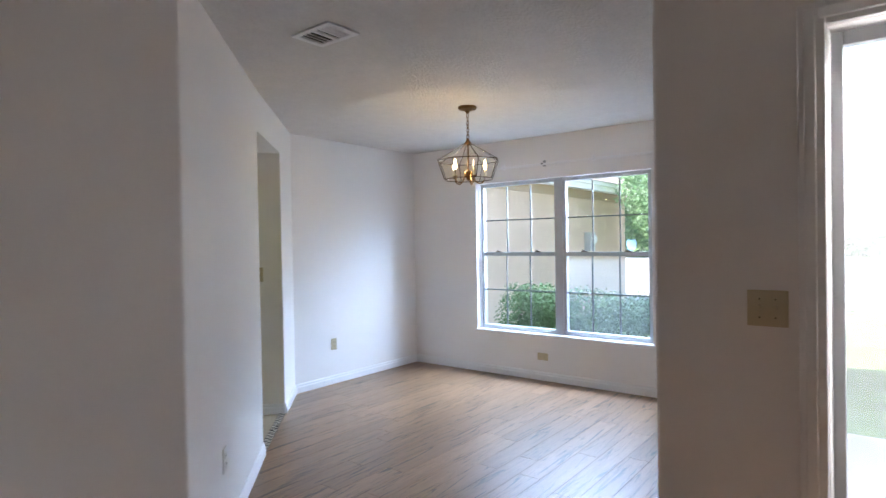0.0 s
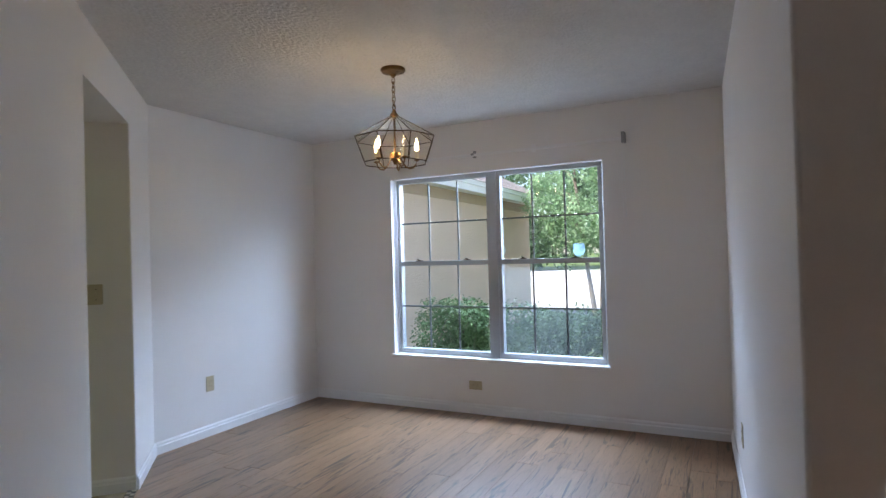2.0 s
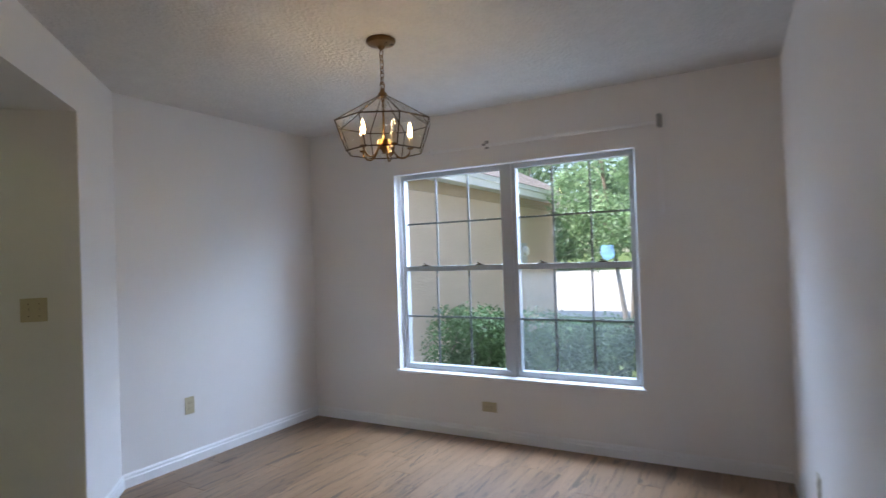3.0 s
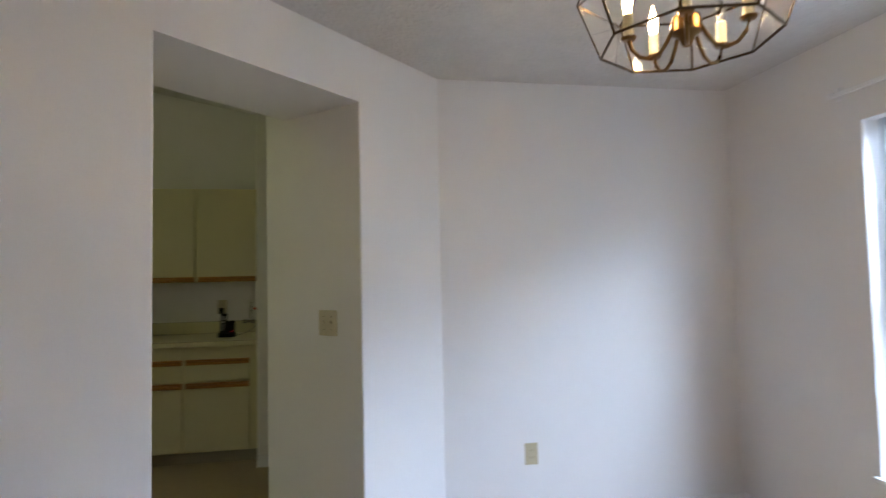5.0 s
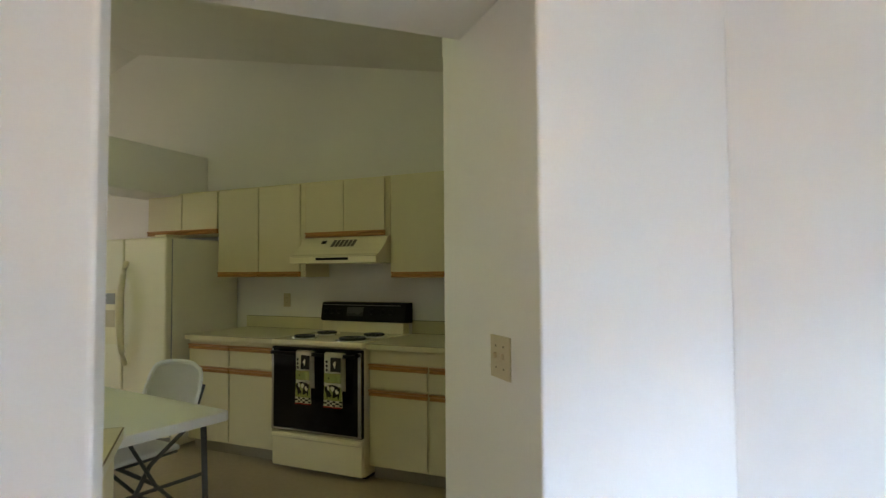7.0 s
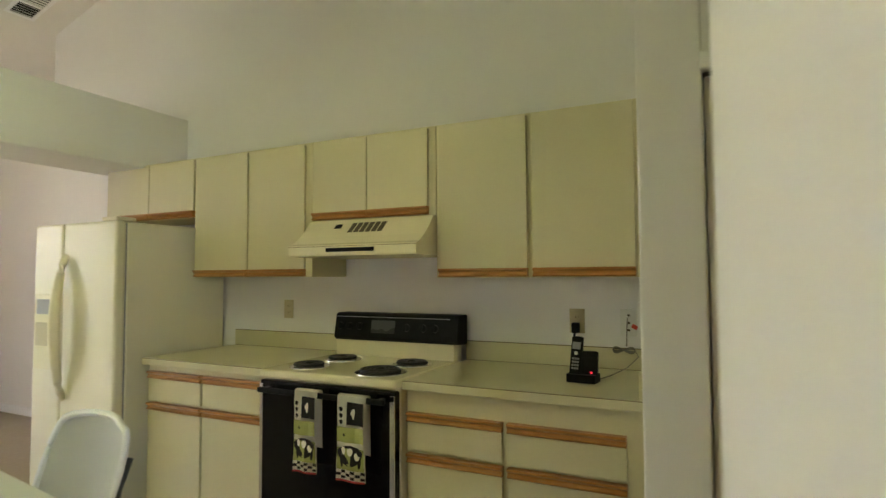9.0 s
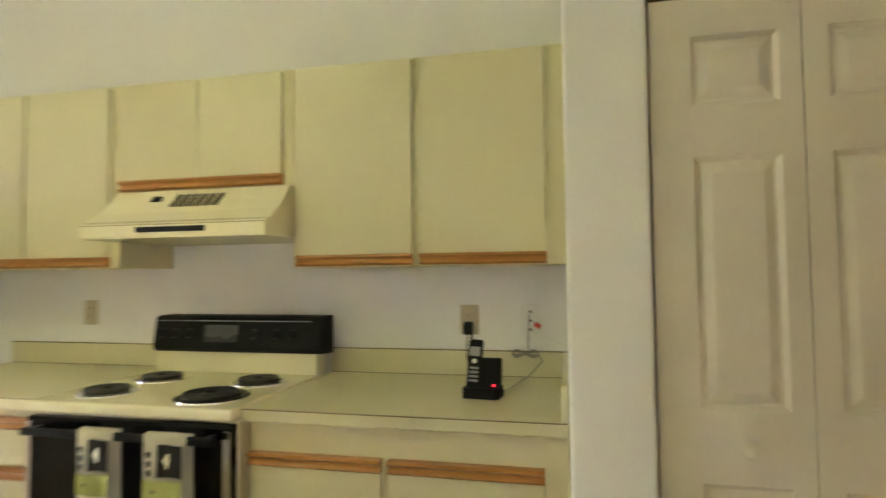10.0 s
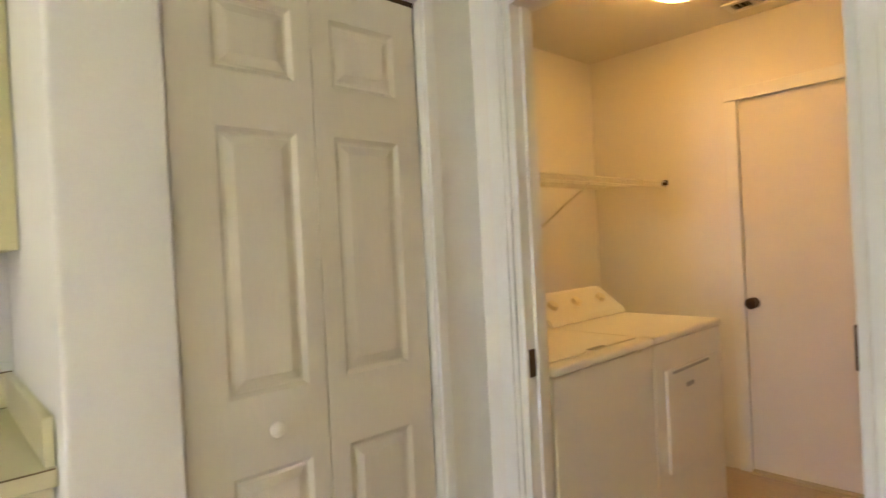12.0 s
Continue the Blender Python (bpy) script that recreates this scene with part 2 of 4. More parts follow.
def part(name, bm, material, parent=None, label="", smooth=False):
    if parent is not None:
        off = ROOT[parent.name]
        bmesh.ops.translate(bm, verts=bm.verts, vec=-off)
    bmesh.ops.recalc_face_normals(bm, faces=bm.faces)
    me = bpy.data.meshes.new(name)
    bm.to_mesh(me)
    bm.free()
    me.materials.append(material)
    if smooth:
        me.polygons.foreach_set("use_smooth", [True] * len(me.polygons))
        me.set_sharp_from_angle(angle=radians(38))
    ob = new(name, me)
    if parent is not None:
        ob.parent = parent
        ROOT[ob.name] = off
    if label:
        ob["label"] = label
    return ob


def box(x0, x1, y0, y1, z0, z1, bev=0.0, seg=2, bm=None):
    own = bmesh.new()
    bmesh.ops.create_cube(own, size=1)
    for v in own.verts:
        v.co = Vector((x0 + (v.co.x + .5) * (x1 - x0), y0 + (v.co.y + .5) * (y1 - y0), z0 + (v.co.z + .5) * (z1 - z0)))
    if bev:
        bmesh.ops.bevel(own, geom=own.edges[:], offset=bev, segments=seg, profile=0.5, affect="EDGES")
    return merge(bm, own)


def merge(bm, own):
    if bm is None:
        return own
    me = bpy.data.meshes.new("tmp")
    own.to_mesh(me)
    own.free()
    bm.from_mesh(me)
    bpy.data.meshes.remove(me)
    return bm


def prism(pts, z0, z1, bev=0.0, bm=None, seg=3):
    """An upright prism over a plan outline; its upright edges rounded."""
    own = bmesh.new()
    lo = [own.verts.new((x, y, z0)) for x, y in pts]
    hi = [own.verts.new((x, y, z1)) for x, y in pts]
    own.faces.new(lo[::-1])
    own.faces.new(hi)
    n = len(pts)
    for i in range(n):
        own.faces.new((lo[i], lo[(i + 1) % n], hi[(i + 1) % n], hi[i]))
    if bev:
        up = [e for e in own.edges if abs(e.verts[0].co.z - e.verts[1].co.z) > 1e-4]
        bmesh.ops.bevel(own, geom=up, offset=bev, segments=seg, profile=0.5, affect="EDGES")
    return merge(bm, own)


def extrude_x(profile, x0, x1, bm=None, bev=0.0):
    """A profile of (y, z) drawn along x."""
    own = bmesh.new()
    a = [own.verts.new((x0, y, z)) for y, z in profile]
    b = [own.verts.new((x1, y, z)) for y, z in profile]
    own.faces.new(a)
    own.faces.new(b[::-1])
    n = len(profile)
    for i in range(n):
        own.faces.new((a[i], b[i], b[(i + 1) % n], a[(i + 1) % n]))
    if bev:
        bmesh.ops.bevel(own, geom=own.edges[:], offset=bev, segments=2, profile=0.5, affect="EDGES")
    return merge(bm, own)


def tube(pts, r, seg=8, bm=None, cap=True):
    own = bmesh.new()
    pts = [Vector(p) for p in pts]
    rings = []
    for i, p in enumerate(pts):
        d = (pts[min(i + 1, len(pts) - 1)] - pts[max(i - 1, 0)]).normalized()
        u = d.cross(Vector((0, 0, 1)) if abs(d.z) < 0.95 else Vector((1, 0, 0))).normalized()
        w = d.cross(u)
        rr = r[i] if isinstance(r, (list, tuple)) else r
        rings.append([own.verts.new(p + (u * math.cos(a) + w * math.sin(a)) * rr) for a in (2 * math.pi * k / seg for k in range(seg))])
    for a, b in zip(rings, rings[1:]):
        for k in range(seg):
            own.faces.new((a[k], a[(k + 1) % seg], b[(k + 1) % seg], b[k]))
    if cap:
        own.faces.new(rings[0][::-1])
        own.faces.new(rings[-1])
    return merge(bm, own)


def lathe(profile, centre, seg=20, bm=None, axis="z"):
    """A profile of (radius, height) turned about an axis."""
    own = bmesh.new()
    rings = []
    for r, h in profile:
        ring = []
        for k in range(seg):
            a = 2 * math.pi * k / seg
            c, s = r * math.cos(a), r * math.sin(a)
            v = {"z": (c, s, h), "y": (c, h, s), "x": (h, c, s)}[axis]
            ring.append(own.verts.new(Vector(centre) + Vector(v)))
        rings.append(ring)
    for a, b in zip(rings, rings[1:]):
        for k in range(seg):
            own.faces.new((a[k], a[(k + 1) % seg], b[(k + 1) % seg], b[k]))
    own.faces.new(rings[0][::-1])
    own.faces.new(rings[-1])
    return merge(bm, own)


def slab(pts, thick):
    """A flat sheet of glass or card over a ring of points."""
    own = bmesh.new()
    pts = [Vector(p) for p in pts]
    nrm = (pts[1] - pts[0]).cross(pts[2] - pts[0]).normalized() * thick / 2
    a = [own.verts.new(p - nrm) for p in pts]
    b = [own.verts.new(p + nrm) for p in pts]
    own.faces.new(a[::-1])
    own.faces.new(b)
    for i in range(len(pts)):
        j = (i + 1) % len(pts)
        own.faces.new((a[i], a[j], b[j], b[i]))
    return own


def turn(bm, m):
    bmesh.ops.transform(bm, matrix=m, verts=bm.verts)
    return bm


def fixed(ob, label="", category=""):
    return tagged(ob, label, category, kind="structure")

# ---- the large structure ----
XW, YB, YK = 4.95, 4.20, 6.39           # window wall, back wall, kitchen wall
L, R = (2.10, 3.10), (2.763, 3.765)     # the diagonal opening
D45 = 0.7071


def back(p, d):
    return (p[0] - D45 * d, p[1] + D45 * d)


# dining room and entry
bm = box(XW, XW + .16, .50, 1.44, 0, 2.6)
box(XW, XW + .16, 3.315, YB + .1, 0, 2.6, bm=bm)
box(XW, XW + .16, 1.44, 3.315, 0, .44, bm=bm)
box(XW, XW + .16, 1.44, 3.315, 2.02, 2.6, bm=bm)
fixed(part("wall_window", bm, WALL), "white painted wall round the dining window", "wall")
fixed(part("wall_back", prism([(3.2, YB), (XW, YB), (XW, YB + .1), (3.2, YB + .1)], 0, 2.6), WALL), "white painted dining room wall with one outlet", "wall")
fixed(part("wall_right", prism([(1.98, .478), (XW, .618), (XW, .50), (2.1, .36), (2.1, -.05), (1.98, -.05)], 0, 2.44, .012), WALL), "white painted side wall of the dining room", "wall")
bm = box(1.98, 2.10, -1.0, -.05, 2.045, 2.44)
box(1.98, 2.10, -3.0, -1.0, 0, 2.44, bm=bm)
fixed(part("wall_entry", bm, WALL), "entry wall beside the front door, in shade", "wall")
outl = [L, back(L, .11), (.87, 1.99), (-4.6, 1.99), (-4.6, 1.87), (.945, 1.87)]
bm = prism(outl, 0, 2.165, .012)
prism(outl, 2.165, 3.9, bm=bm)
fixed(part("wall_diagonal_left", bm, WALL), "white angled wall between dining room and kitchen", "wall")
outl = [R, (3.2, YB), (3.2, 4.31), back(R, .66)]
bm = prism(outl[:1] + outl[1:], 0, 2.165, .008)
prism(outl, 2.165, 3.2, bm=bm)
fixed(part("wall_diagonal_right", bm, WALL), "white angled wall end with a deep jamb", "wall")
fixed(part("wall_diagonal_header", prism([L, R, back(R, .50), back(L, .50)], 2.165, 3.3), WALL), "deep white header over the angled opening", "wall")
fixed(part("wall_hall_west", box(-4.72, -4.6, -3.0, 1.87, 0, 2.44), WALL), "plain white hall wall", "wall")
fixed(part("wall_hall_south", box(-4.6, 1.98, -3.12, -3.0, 0, 2.44), WALL), "plain white hall wall", "wall")
fixed(part("ceiling_dining", prism([(-4.6, -3), (2.1, -3), (2.1, .4), (5.1, .5), (5.1, 4.3), (3.2, 4.3), (2.65, 3.88), (1.98, 3.2), (.9, 1.95), (-4.6, 1.95)], 2.44, 2.5), CEIL), "textured ceiling of dining room and hall", "ceiling")

# kitchen and laundry
bm = box(-2.78, 3.3, YK, YK + .1, 0, 4.0)
fixed(part("wall_kitchen", bm, WALL), "white gable wall above the kitchen cabinets", "wall")
fixed(part("wall_passage", box(-4.6, -2.66, 6.87, 6.97, 0, 3.9), WALL), "pinkish white wall of the passage beyond", "wall")
fixed(part("wall_passage_side", box(-2.78, -2.66, 6.494, 6.868, 0, 3.9), WALL), "short side wall of the passage", "wall")
bm = box(-4.72, -4.6, 1.99, 3.55, 0, 3.8)
box(-4.72, -4.6, 4.5, 6.97, 0, 3.8, bm=bm)
box(-4.72, -4.6, 3.55, 4.5, 2.08, 3.8, bm=bm)
fixed(part("wall_nook", bm, WALL), "white wall of the breakfast nook", "wall")
PX0, PX1, PY = 2.262, 2.985, 5.61
bm = prism([(2.05, PY), (PX0, PY), (PX0, PY + .11), (2.15, PY + .11), (2.15, YK), (2.05, YK)], 0, 3.1, .010)
box(PX0, PX1, PY, PY + .11, 2.045, 3.1, bm=bm)
box(PX1, 3.2, PY, PY + .11, 0, 3.1, bm=bm)
fixed(part("wall_pantry", bm, WALL), "white pantry wall with a folding door", "wall")
bm = box(3.2, 3.31, 5.465, YK, 0, 2.9)
box(3.2, 3.31, 4.31, 4.60, 0, 2.9, bm=bm)
box(3.2, 3.31, 4.60, 5.465, 2.05, 2.9, bm=bm)
fixed(part("wall_laundry", bm, WALL), "white wall with the laundry doorway", "wall")
fixed(part("wall_laundry_back", box(3.31, 5.25, YK, YK + .1, 0, 2.5), WALL), "laundry wall behind the washer", "wall")
bm = box(5.134, 5.25, 5.545 - .03, YK, 0, 2.5)
box(5.134, 5.25, 4.31, 4.70, 0, 2.5, bm=bm)
box(5.134, 5.25, 4.70, 5.515, 2.03, 2.5, bm=bm)
fixed(part("wall_laundry_far", bm, WALL), "laundry wall with a flush door", "wall")
fixed(part("wall_laundry_side", box(3.26, 5.134, YB + .104, 4.33, 0, 2.5), WALL), "laundry side wall", "wall")
fixed(part("ceiling_laundry", box(3.31, 5.134, 4.306, YK, 2.44, 2.5), KCEIL), "white laundry ceiling", "ceiling")


def vault(x):
    return 3.66 - .205 * (x + 2.1) if x > -2.1 else 3.66 - .31 * (-2.1 - x)


prof = [(x, vault(x)) for x in (-4.75, -2.1, 3.35)]
bm = bmesh.new()
lo = [[bm.verts.new((x, y, z)) for x, z in prof] for y in (1.9, 7.0)]
hi = [[bm.verts.new((x, y, z + .08)) for x, z in prof] for y in (1.9, 7.0)]
for i in (0, 1):
    bm.faces.new((lo[0][i], lo[0][i + 1], lo[1][i + 1], lo[1][i]))
    bm.faces.new((hi[0][i], hi[0][i + 1], hi[1][i + 1], hi[1][i]))
    for k in (0, 1):
        bm.faces.new((lo[k][i], lo[k][i + 1], hi[k][i + 1], hi[k][i]))
for i in (0, 2):
    bm.faces.new((lo[0][i], lo[1][i], hi[1][i], hi[0][i]))
fixed(part("ceiling_kitchen", bm, KCEIL), "white vaulted kitchen ceiling", "ceiling")
fixed(part("beam", box(-1.62, -1.13, 2.0, YK, 2.095, 2.50, .006), WALL), "white boxed plant ledge across the kitchen", "beam")

# floors: sheets under the planks and the vinyl
fixed(part("floor", prism([(-4.6, -3), (1.98, -3), (1.98, -.05), (2.08, -1.0), (2.10, -1.0), (2.10, .4), (XW, .5), (XW, 4.22), (3.2, 4.22), R, L, (.945, 1.88), (-4.6, 1.88)], -.06, -.012), SUBFLOOR), "floor under the wood planks", "floor")
fixed(part("floor_kitchen", prism([(-4.72, 1.99), (.9, 2.0), (L[0] - .035, L[1] + .035), (R[0] - .035, R[1] + .035), (3.0, 4.25), (3.25, 4.31), (3.25, 6.9), (-4.72, 6.9)], -.06, 0), VINYL), "beige sheet vinyl kitchen floor", "floor")
fixed(part("floor_laundry", box(3.25, 5.2, 4.3, YK, -.06, 0.001), LVINYL), "tan sheet vinyl laundry floor", "floor")

# ground outside, one sheet
fixed(part("ground", box(-300, 400, -300, 300, -.26, -.16), GRASS), "lawn around the house", "ground")
fixed(part("driveway", box(14.2, 46, -30, 40, -.158, -.15), CONCRETE), "bright sunlit concrete driveway", "driveway")
fixed(part("front_walk", box(6.8, 14.198, -14, -.35, -.158, -.149), CONCRETE), "bright sunlit concrete walk before the house", "walk")
fixed(part("porch", box(2.1, 4.9, -2.6, .35, -.158, -.03, .01), CONCRETE), "concrete porch slab at the front door", "porch")
# unseen slab added above the ceilings to block the sun
fixed(part("roof", prism([(-5.2, -3.6), (5.3, -3.6), (5.3, 7.2), (-5.2, 7.2)], 4.1, 4.3), SHINGLE), "unseen shingle slab added over the house to keep the sun out", "roof")


# baseboards
def baseboard(a, b, h=.085, t=.014):
    a, b = Vector((*a, 0)), Vector((*b, 0))
    d = b - a
    ln = d.length
    prof = [(0, 0), (-t, 0), (-t, h * .62), (-t * .65, h * .72), (-t * .65, h * .86), (-t * .25, h), (0, h)]
    own = extrude_x(prof, 0, ln)
    turn(own, Matrix.Translation(a) @ Matrix.Rotation(math.atan2(d.y, d.x), 4, "Z"))
    ob = part("baseboard", own, TRIM)
    return fixed(ob, "white painted baseboard", "baseboard")


baseboard((3.2, YB), (XW, YB))
baseboard((XW, YB), (XW, .618))
baseboard((XW, .618), (1.98, .478))
baseboard(R, (3.2, YB))
baseboard((.945, 1.87), L)
baseboard(back(R, .66), R)
baseboard((-4.6, 1.87), (.945, 1.87))
baseboard((1.98, .478), (1.98, .05))
baseboard((-4.6, 6.87), (-2.78, 6.87))
baseboard((PX1 + .01, PY), (3.2, PY))
baseboard((2.05, PY), (PX0, PY))
baseboard((5.134, YK), (5.134, 5.60))

# the dining window
win = thing("window_1", (XW + .08, 2.38, .44), "white aluminium twin window with a grid of panes", "window")
win["kind"] = "structure"
part("window_sill", box(XW - .025, XW + .10, 1.42, 3.335, .437, .462, .004), SILL, win, "white marble sill")
FX0, FX1 = XW + .065, XW + .125
for y0, y1 in ((2.385, 3.295), (1.46, 2.325)):
    bm = box(FX0, FX1, y0, y1, .462, .505, .003)
    box(FX0, FX1, y0, y1, 1.985, 2.02, .003, bm=bm)
    box(FX0, FX1, y0, y0 + .032, .505, 1.985, .003, bm=bm)
    box(FX0, FX1, y1 - .032, y1, .505, 1.985, .003, bm=bm)
    fr = part("window_frame", bm, ALU, win)
    w3 = (y1 - y0 - .064) / 3
    for s, (z0, z1, dx) in enumerate(((.505, 1.262, 0), (1.262, 1.985, .022))):
        part("meeting_rail", box(FX0 + dx, FX0 + dx + .022, y0 + .032, y1 - .032, z0 if s else z1 - .018, (z0 + .018) if s else z1 + .022, .002), ALU, fr)
        bm2 = bmesh.new()
        for k in (1, 2):
            yy = y0 + .032 + w3 * k
            box(FX0 + dx + .004, FX0 + dx + .016, yy - .0065, yy + .0065, z0 + .012, z1 - .012, bm=bm2)
        zm = (z0 + z1) / 2
        box(FX0 + dx + .005, FX0 + dx + .015, y0 + .03, y1 - .03, zm - .0065, zm + .0065, bm=bm2)
        part("sash", bm2, BAR, fr, "grey aluminium glazing bars")
        for k in range(3):
            for za, zb in ((z0 + .012, zm - .008), (zm + .008, z1 - .012)):
                ya = y0 + .034 + w3 * k
                p = part("pane", box(FX0 + dx + .008, FX0 + dx + .011, ya + .007, ya + w3 - .009, za, zb), DUSTY if (y0 < 2 and not s) else PANE, fr)
                p.visible_shadow = False
    for yy in (y0 + .22, y1 - .22):
        bm = box(FX0 - .012, FX0 + .012, yy - .03, yy + .03, 1.284, 1.292, .002)
        tube([(FX0 - .004, yy - .012, 1.292), (FX0 - .004, yy + .02, 1.304)], .005, 6, bm)
        part("sash_lock", bm, BRONZE, win)
part("mullion", box(FX0 - .01, FX1, 2.325, 2.385, .462, 2.02, .003), ALU, win)
bm = slab([(FX0 + .018, 1.653 + y, 1.347 + z) for y, z in ((-.042, .044), (-.02, .05), (.0, .042), (.02, .05), (.042, .044), (.046, .0), (.034, -.038), (0, -.054), (-.034, -.038), (-.046, 0))], .0015)
tagged(part("window_sticker", bm, STICKER), "pale blue shield-shaped sticker on the window glass", "sticker")

# old traverse rod with its cord above the window
rod = thing("curtain_rod", (4.9, 2.35, 2.15), "thin white curtain traverse rod with a dangling cord", "curtain rod")
part("rail", box(4.895, 4.907, 1.28, 3.43, 2.142, 2.164, .003), TRIM, rod)
for yy in (1.28, 1.97, 2.48, 2.95, 3.42):
    bm = box(4.885, 4.95, yy - .012, yy + .012, 2.15, 2.166, .002)
    box(4.938, 4.95, yy - .014, yy + .014, 2.135, 2.195, .002, bm=bm)
    part("bracket", bm, TRIM if yy != 2.48 else GREYPL, rod)
part("end_pulley", box(4.88, 4.94, 1.262, 1.288, 2.12, 2.20, .004), GREYPL, rod)
part("cord", tube([(4.90, 1.272, 2.12), (4.90, 1.275, 1.9), (4.905, 1.27, 1.62)], .0022, 5), TRIM, rod)
part("cord", tube([(4.90, 1.285, 2.12), (4.90, 1.292, 1.85), (4.905, 1.288, 1.56)], .0022, 5), TRIM, rod)
part("tassel", lathe([(.003, .0), (.008, .01), (.006, .05), (.002, .055)], (4.905, 1.27, 1.575), 8), TRIM, rod)

# entry door opening with a glazed storm door
door = thing("door_1", (2.04, -.52, 0), "white framed glass storm door of the entry", "door")
door["kind"] = "structure"
bm = box(1.962, 1.98, -.045, .03, 0, 2.12, .005)
box(1.952, 1.964, -.02, .012, 0, 2.10, .004, bm=bm)
part("casing", bm, TRIM, door, "moulded white casing")
bm = box(1.962, 1.98, -1.08, -.045, 2.045, 2.12, .005)
box(1.952, 1.964, -1.06, -.03, 2.065, 2.098, .004, bm=bm)
part("casing", bm, TRIM, door)
part("casing", box(1.962, 1.98, -1.08, -1.005, 0, 2.045, .005), TRIM, door)
bm = box(2.05, 2.085, -.085, -.052, 0, 2.04, .004)
box(2.05, 2.085, -.998, -.965, 0, 2.04, .004, bm=bm)
box(2.05, 2.085, -.965, -.085, 1.995, 2.04, .004, bm=bm)
box(2.05, 2.085, -.965, -.085, 0, .12, .004, bm=bm)
part("door_frame", bm, ALU, door)
g = part("pane", box(2.064, 2.069, -.965, -.085, .12, 1.995), STORM, door)
g.visible_shadow = False

# added glass door of the nook, unseen behind the walker, lets daylight in
door = thing("door_2", (-4.66, 4.0, 0), "unseen white framed glass door added to let daylight into the nook", "door")
door["kind"] = "structure"
bm = box(-4.69, -4.63, 3.555, 3.605, 0, 2.08)
box(-4.69, -4.63, 4.45, 4.50, 0, 2.08, bm=bm)
box(-4.69, -4.63, 3.605, 4.45, 2.03, 2.08, bm=bm)
box(-4.69, -4.63, 3.605, 4.45, 0, .06, bm=bm)
part("door_frame", bm, ALU, door)
p = part("pane", box(-4.664, -4.659, 3.605, 4.45, .06, 2.03), PANE, door)
p.visible_shadow = False

# laundry doorway casing and the flush door at its far end
door = thing("door_3", (3.2, 5.0, 0), "white cased laundry doorway standing open", "door")
door["kind"] = "structure"
for y0, y1 in ((5.47, 5.54), (4.515, 4.595)):
    bm = box(3.184, 3.2, y0, y1, 0, 2.13, .005)
    box(3.176, 3.186, y0 + .012, y1 - .03, 0, 2.115, .004, bm=bm)
    part("casing", bm, TRIM, door)
part("casing", box(3.184, 3.2, 4.595, 5.47, 2.055, 2.13, .005), TRIM, door)
for y0, y1 in ((5.447, 5.465), (4.60, 4.618)):
    bm = box(3.2, 3.31, y0, y1, 0, 2.05, .002)
    box(3.245, 3.285, y0 - (.010 if y0 > 5 else -.0), y1 + (.010 if y0 < 5 else 0), 0, 2.04, .002, bm=bm)
    part("jamb", bm, TRIM, door)
part("jamb", box(3.2, 3.31, 4.618, 5.447, 2.032, 2.05), TRIM, door)
part("strike_plate", box(3.212, 3.240, 5.443, 5.4475, .90, .985, .001), BRONZE, door, "dark bronze strike plate")
part("hinge", box(3.203, 3.235, 4.617, 4.624, 1.03, 1.12, .002), BRONZE, door)
door = thing("door_4", (5.15, 5.1, 0), "plain white flush door with a dark round knob", "door")
door["kind"] = "structure"
part("door_leaf", box(5.150, 5.185, 4.712, 5.503, .012, 2.018, .002), DOORP, door)
# unseen slab added behind the leaf so no light leaks round it
part("leak_seal", box(5.186, 5.249, 4.701, 5.514, 0, 2.029), DOORP, door)
for y0, y1 in ((5.50, 5.565), (4.655, 4.72)):
    part("casing", box(5.118, 5.134, y0, y1, 0, 2.011, .004), TRIM, door)
part("casing", box(5.118, 5.134, 4.655, 5.565, 2.012, 2.078, .004), TRIM, door)
bm = lathe([(.0, 0), (.030, 0), (.030, -.008), (.013, -.012), (.013, -.03), (.028, -.042), (.030, -.056), (.018, -.068), (0, -.070)], (5.150, 5.465, .92), 18, axis="x")
part("door_handle", bm, BRONZE, door, "dark bronze knob", True)
part("threshold", box(5.10, 5.149, 4.72, 5.50, .001, .016, .004), TAN, door)

# ---- kitchen ----
def rail(x0, x1, yf, z0, z1, parent):
    """The oak finger rail along the edge of a door or drawer."""
    h = z1 - z0
    prof = [(yf + .018, z0), (yf - .004, z0), (yf - .012, z0 + .15 * h), (yf - .004, z0 + .36 * h), (yf - .002, z0 + .55 * h), (yf - .016, z0 + .8 * h), (yf - .014, z1), (yf + .018, z1)]
    return part("finger_rail", extrude_x(prof, x0, x1), OAK, parent, "honey oak finger rail")


def front(name, x0, x1, yf, z0, z1, parent, rail_at):
    """A slab door or drawer front with its oak rail at the top or bottom edge."""
    r = .040
    if rail_at == "top":
        d = part(name, box(x0, x1, yf, yf + .018, z0, z1 - r, .0025), ALMOND, parent)
        rail(x0, x1, yf, z1 - r, z1, d)
    else:
        d = part(name, box(x0, x1, yf, yf + .018, z0 + r, z1, .0025), ALMOND, parent)
        rail(x0, x1, yf, z0, z0 + r, d)
    return d


def upper(x0, x1, z0, doors, label):
    c = thing("wall_cabinet", ((x0 + x1) / 2, YK, z0), label, "cabinet", "upper kitchen cabinets")
    part("body", box(x0, x1, 6.07, YK - .002, z0 - .004, 2.118, .002), ALMOND_FRAME, c)
    for a, b in doors:
        front("door", a, b, 6.05, z0, 2.106, c, "bottom")
    return c


upper(-1.515, -.652, 1.745, ((-1.507, -1.085), (-1.075, -.66)), "short almond laminate cabinet above the refrigerator")
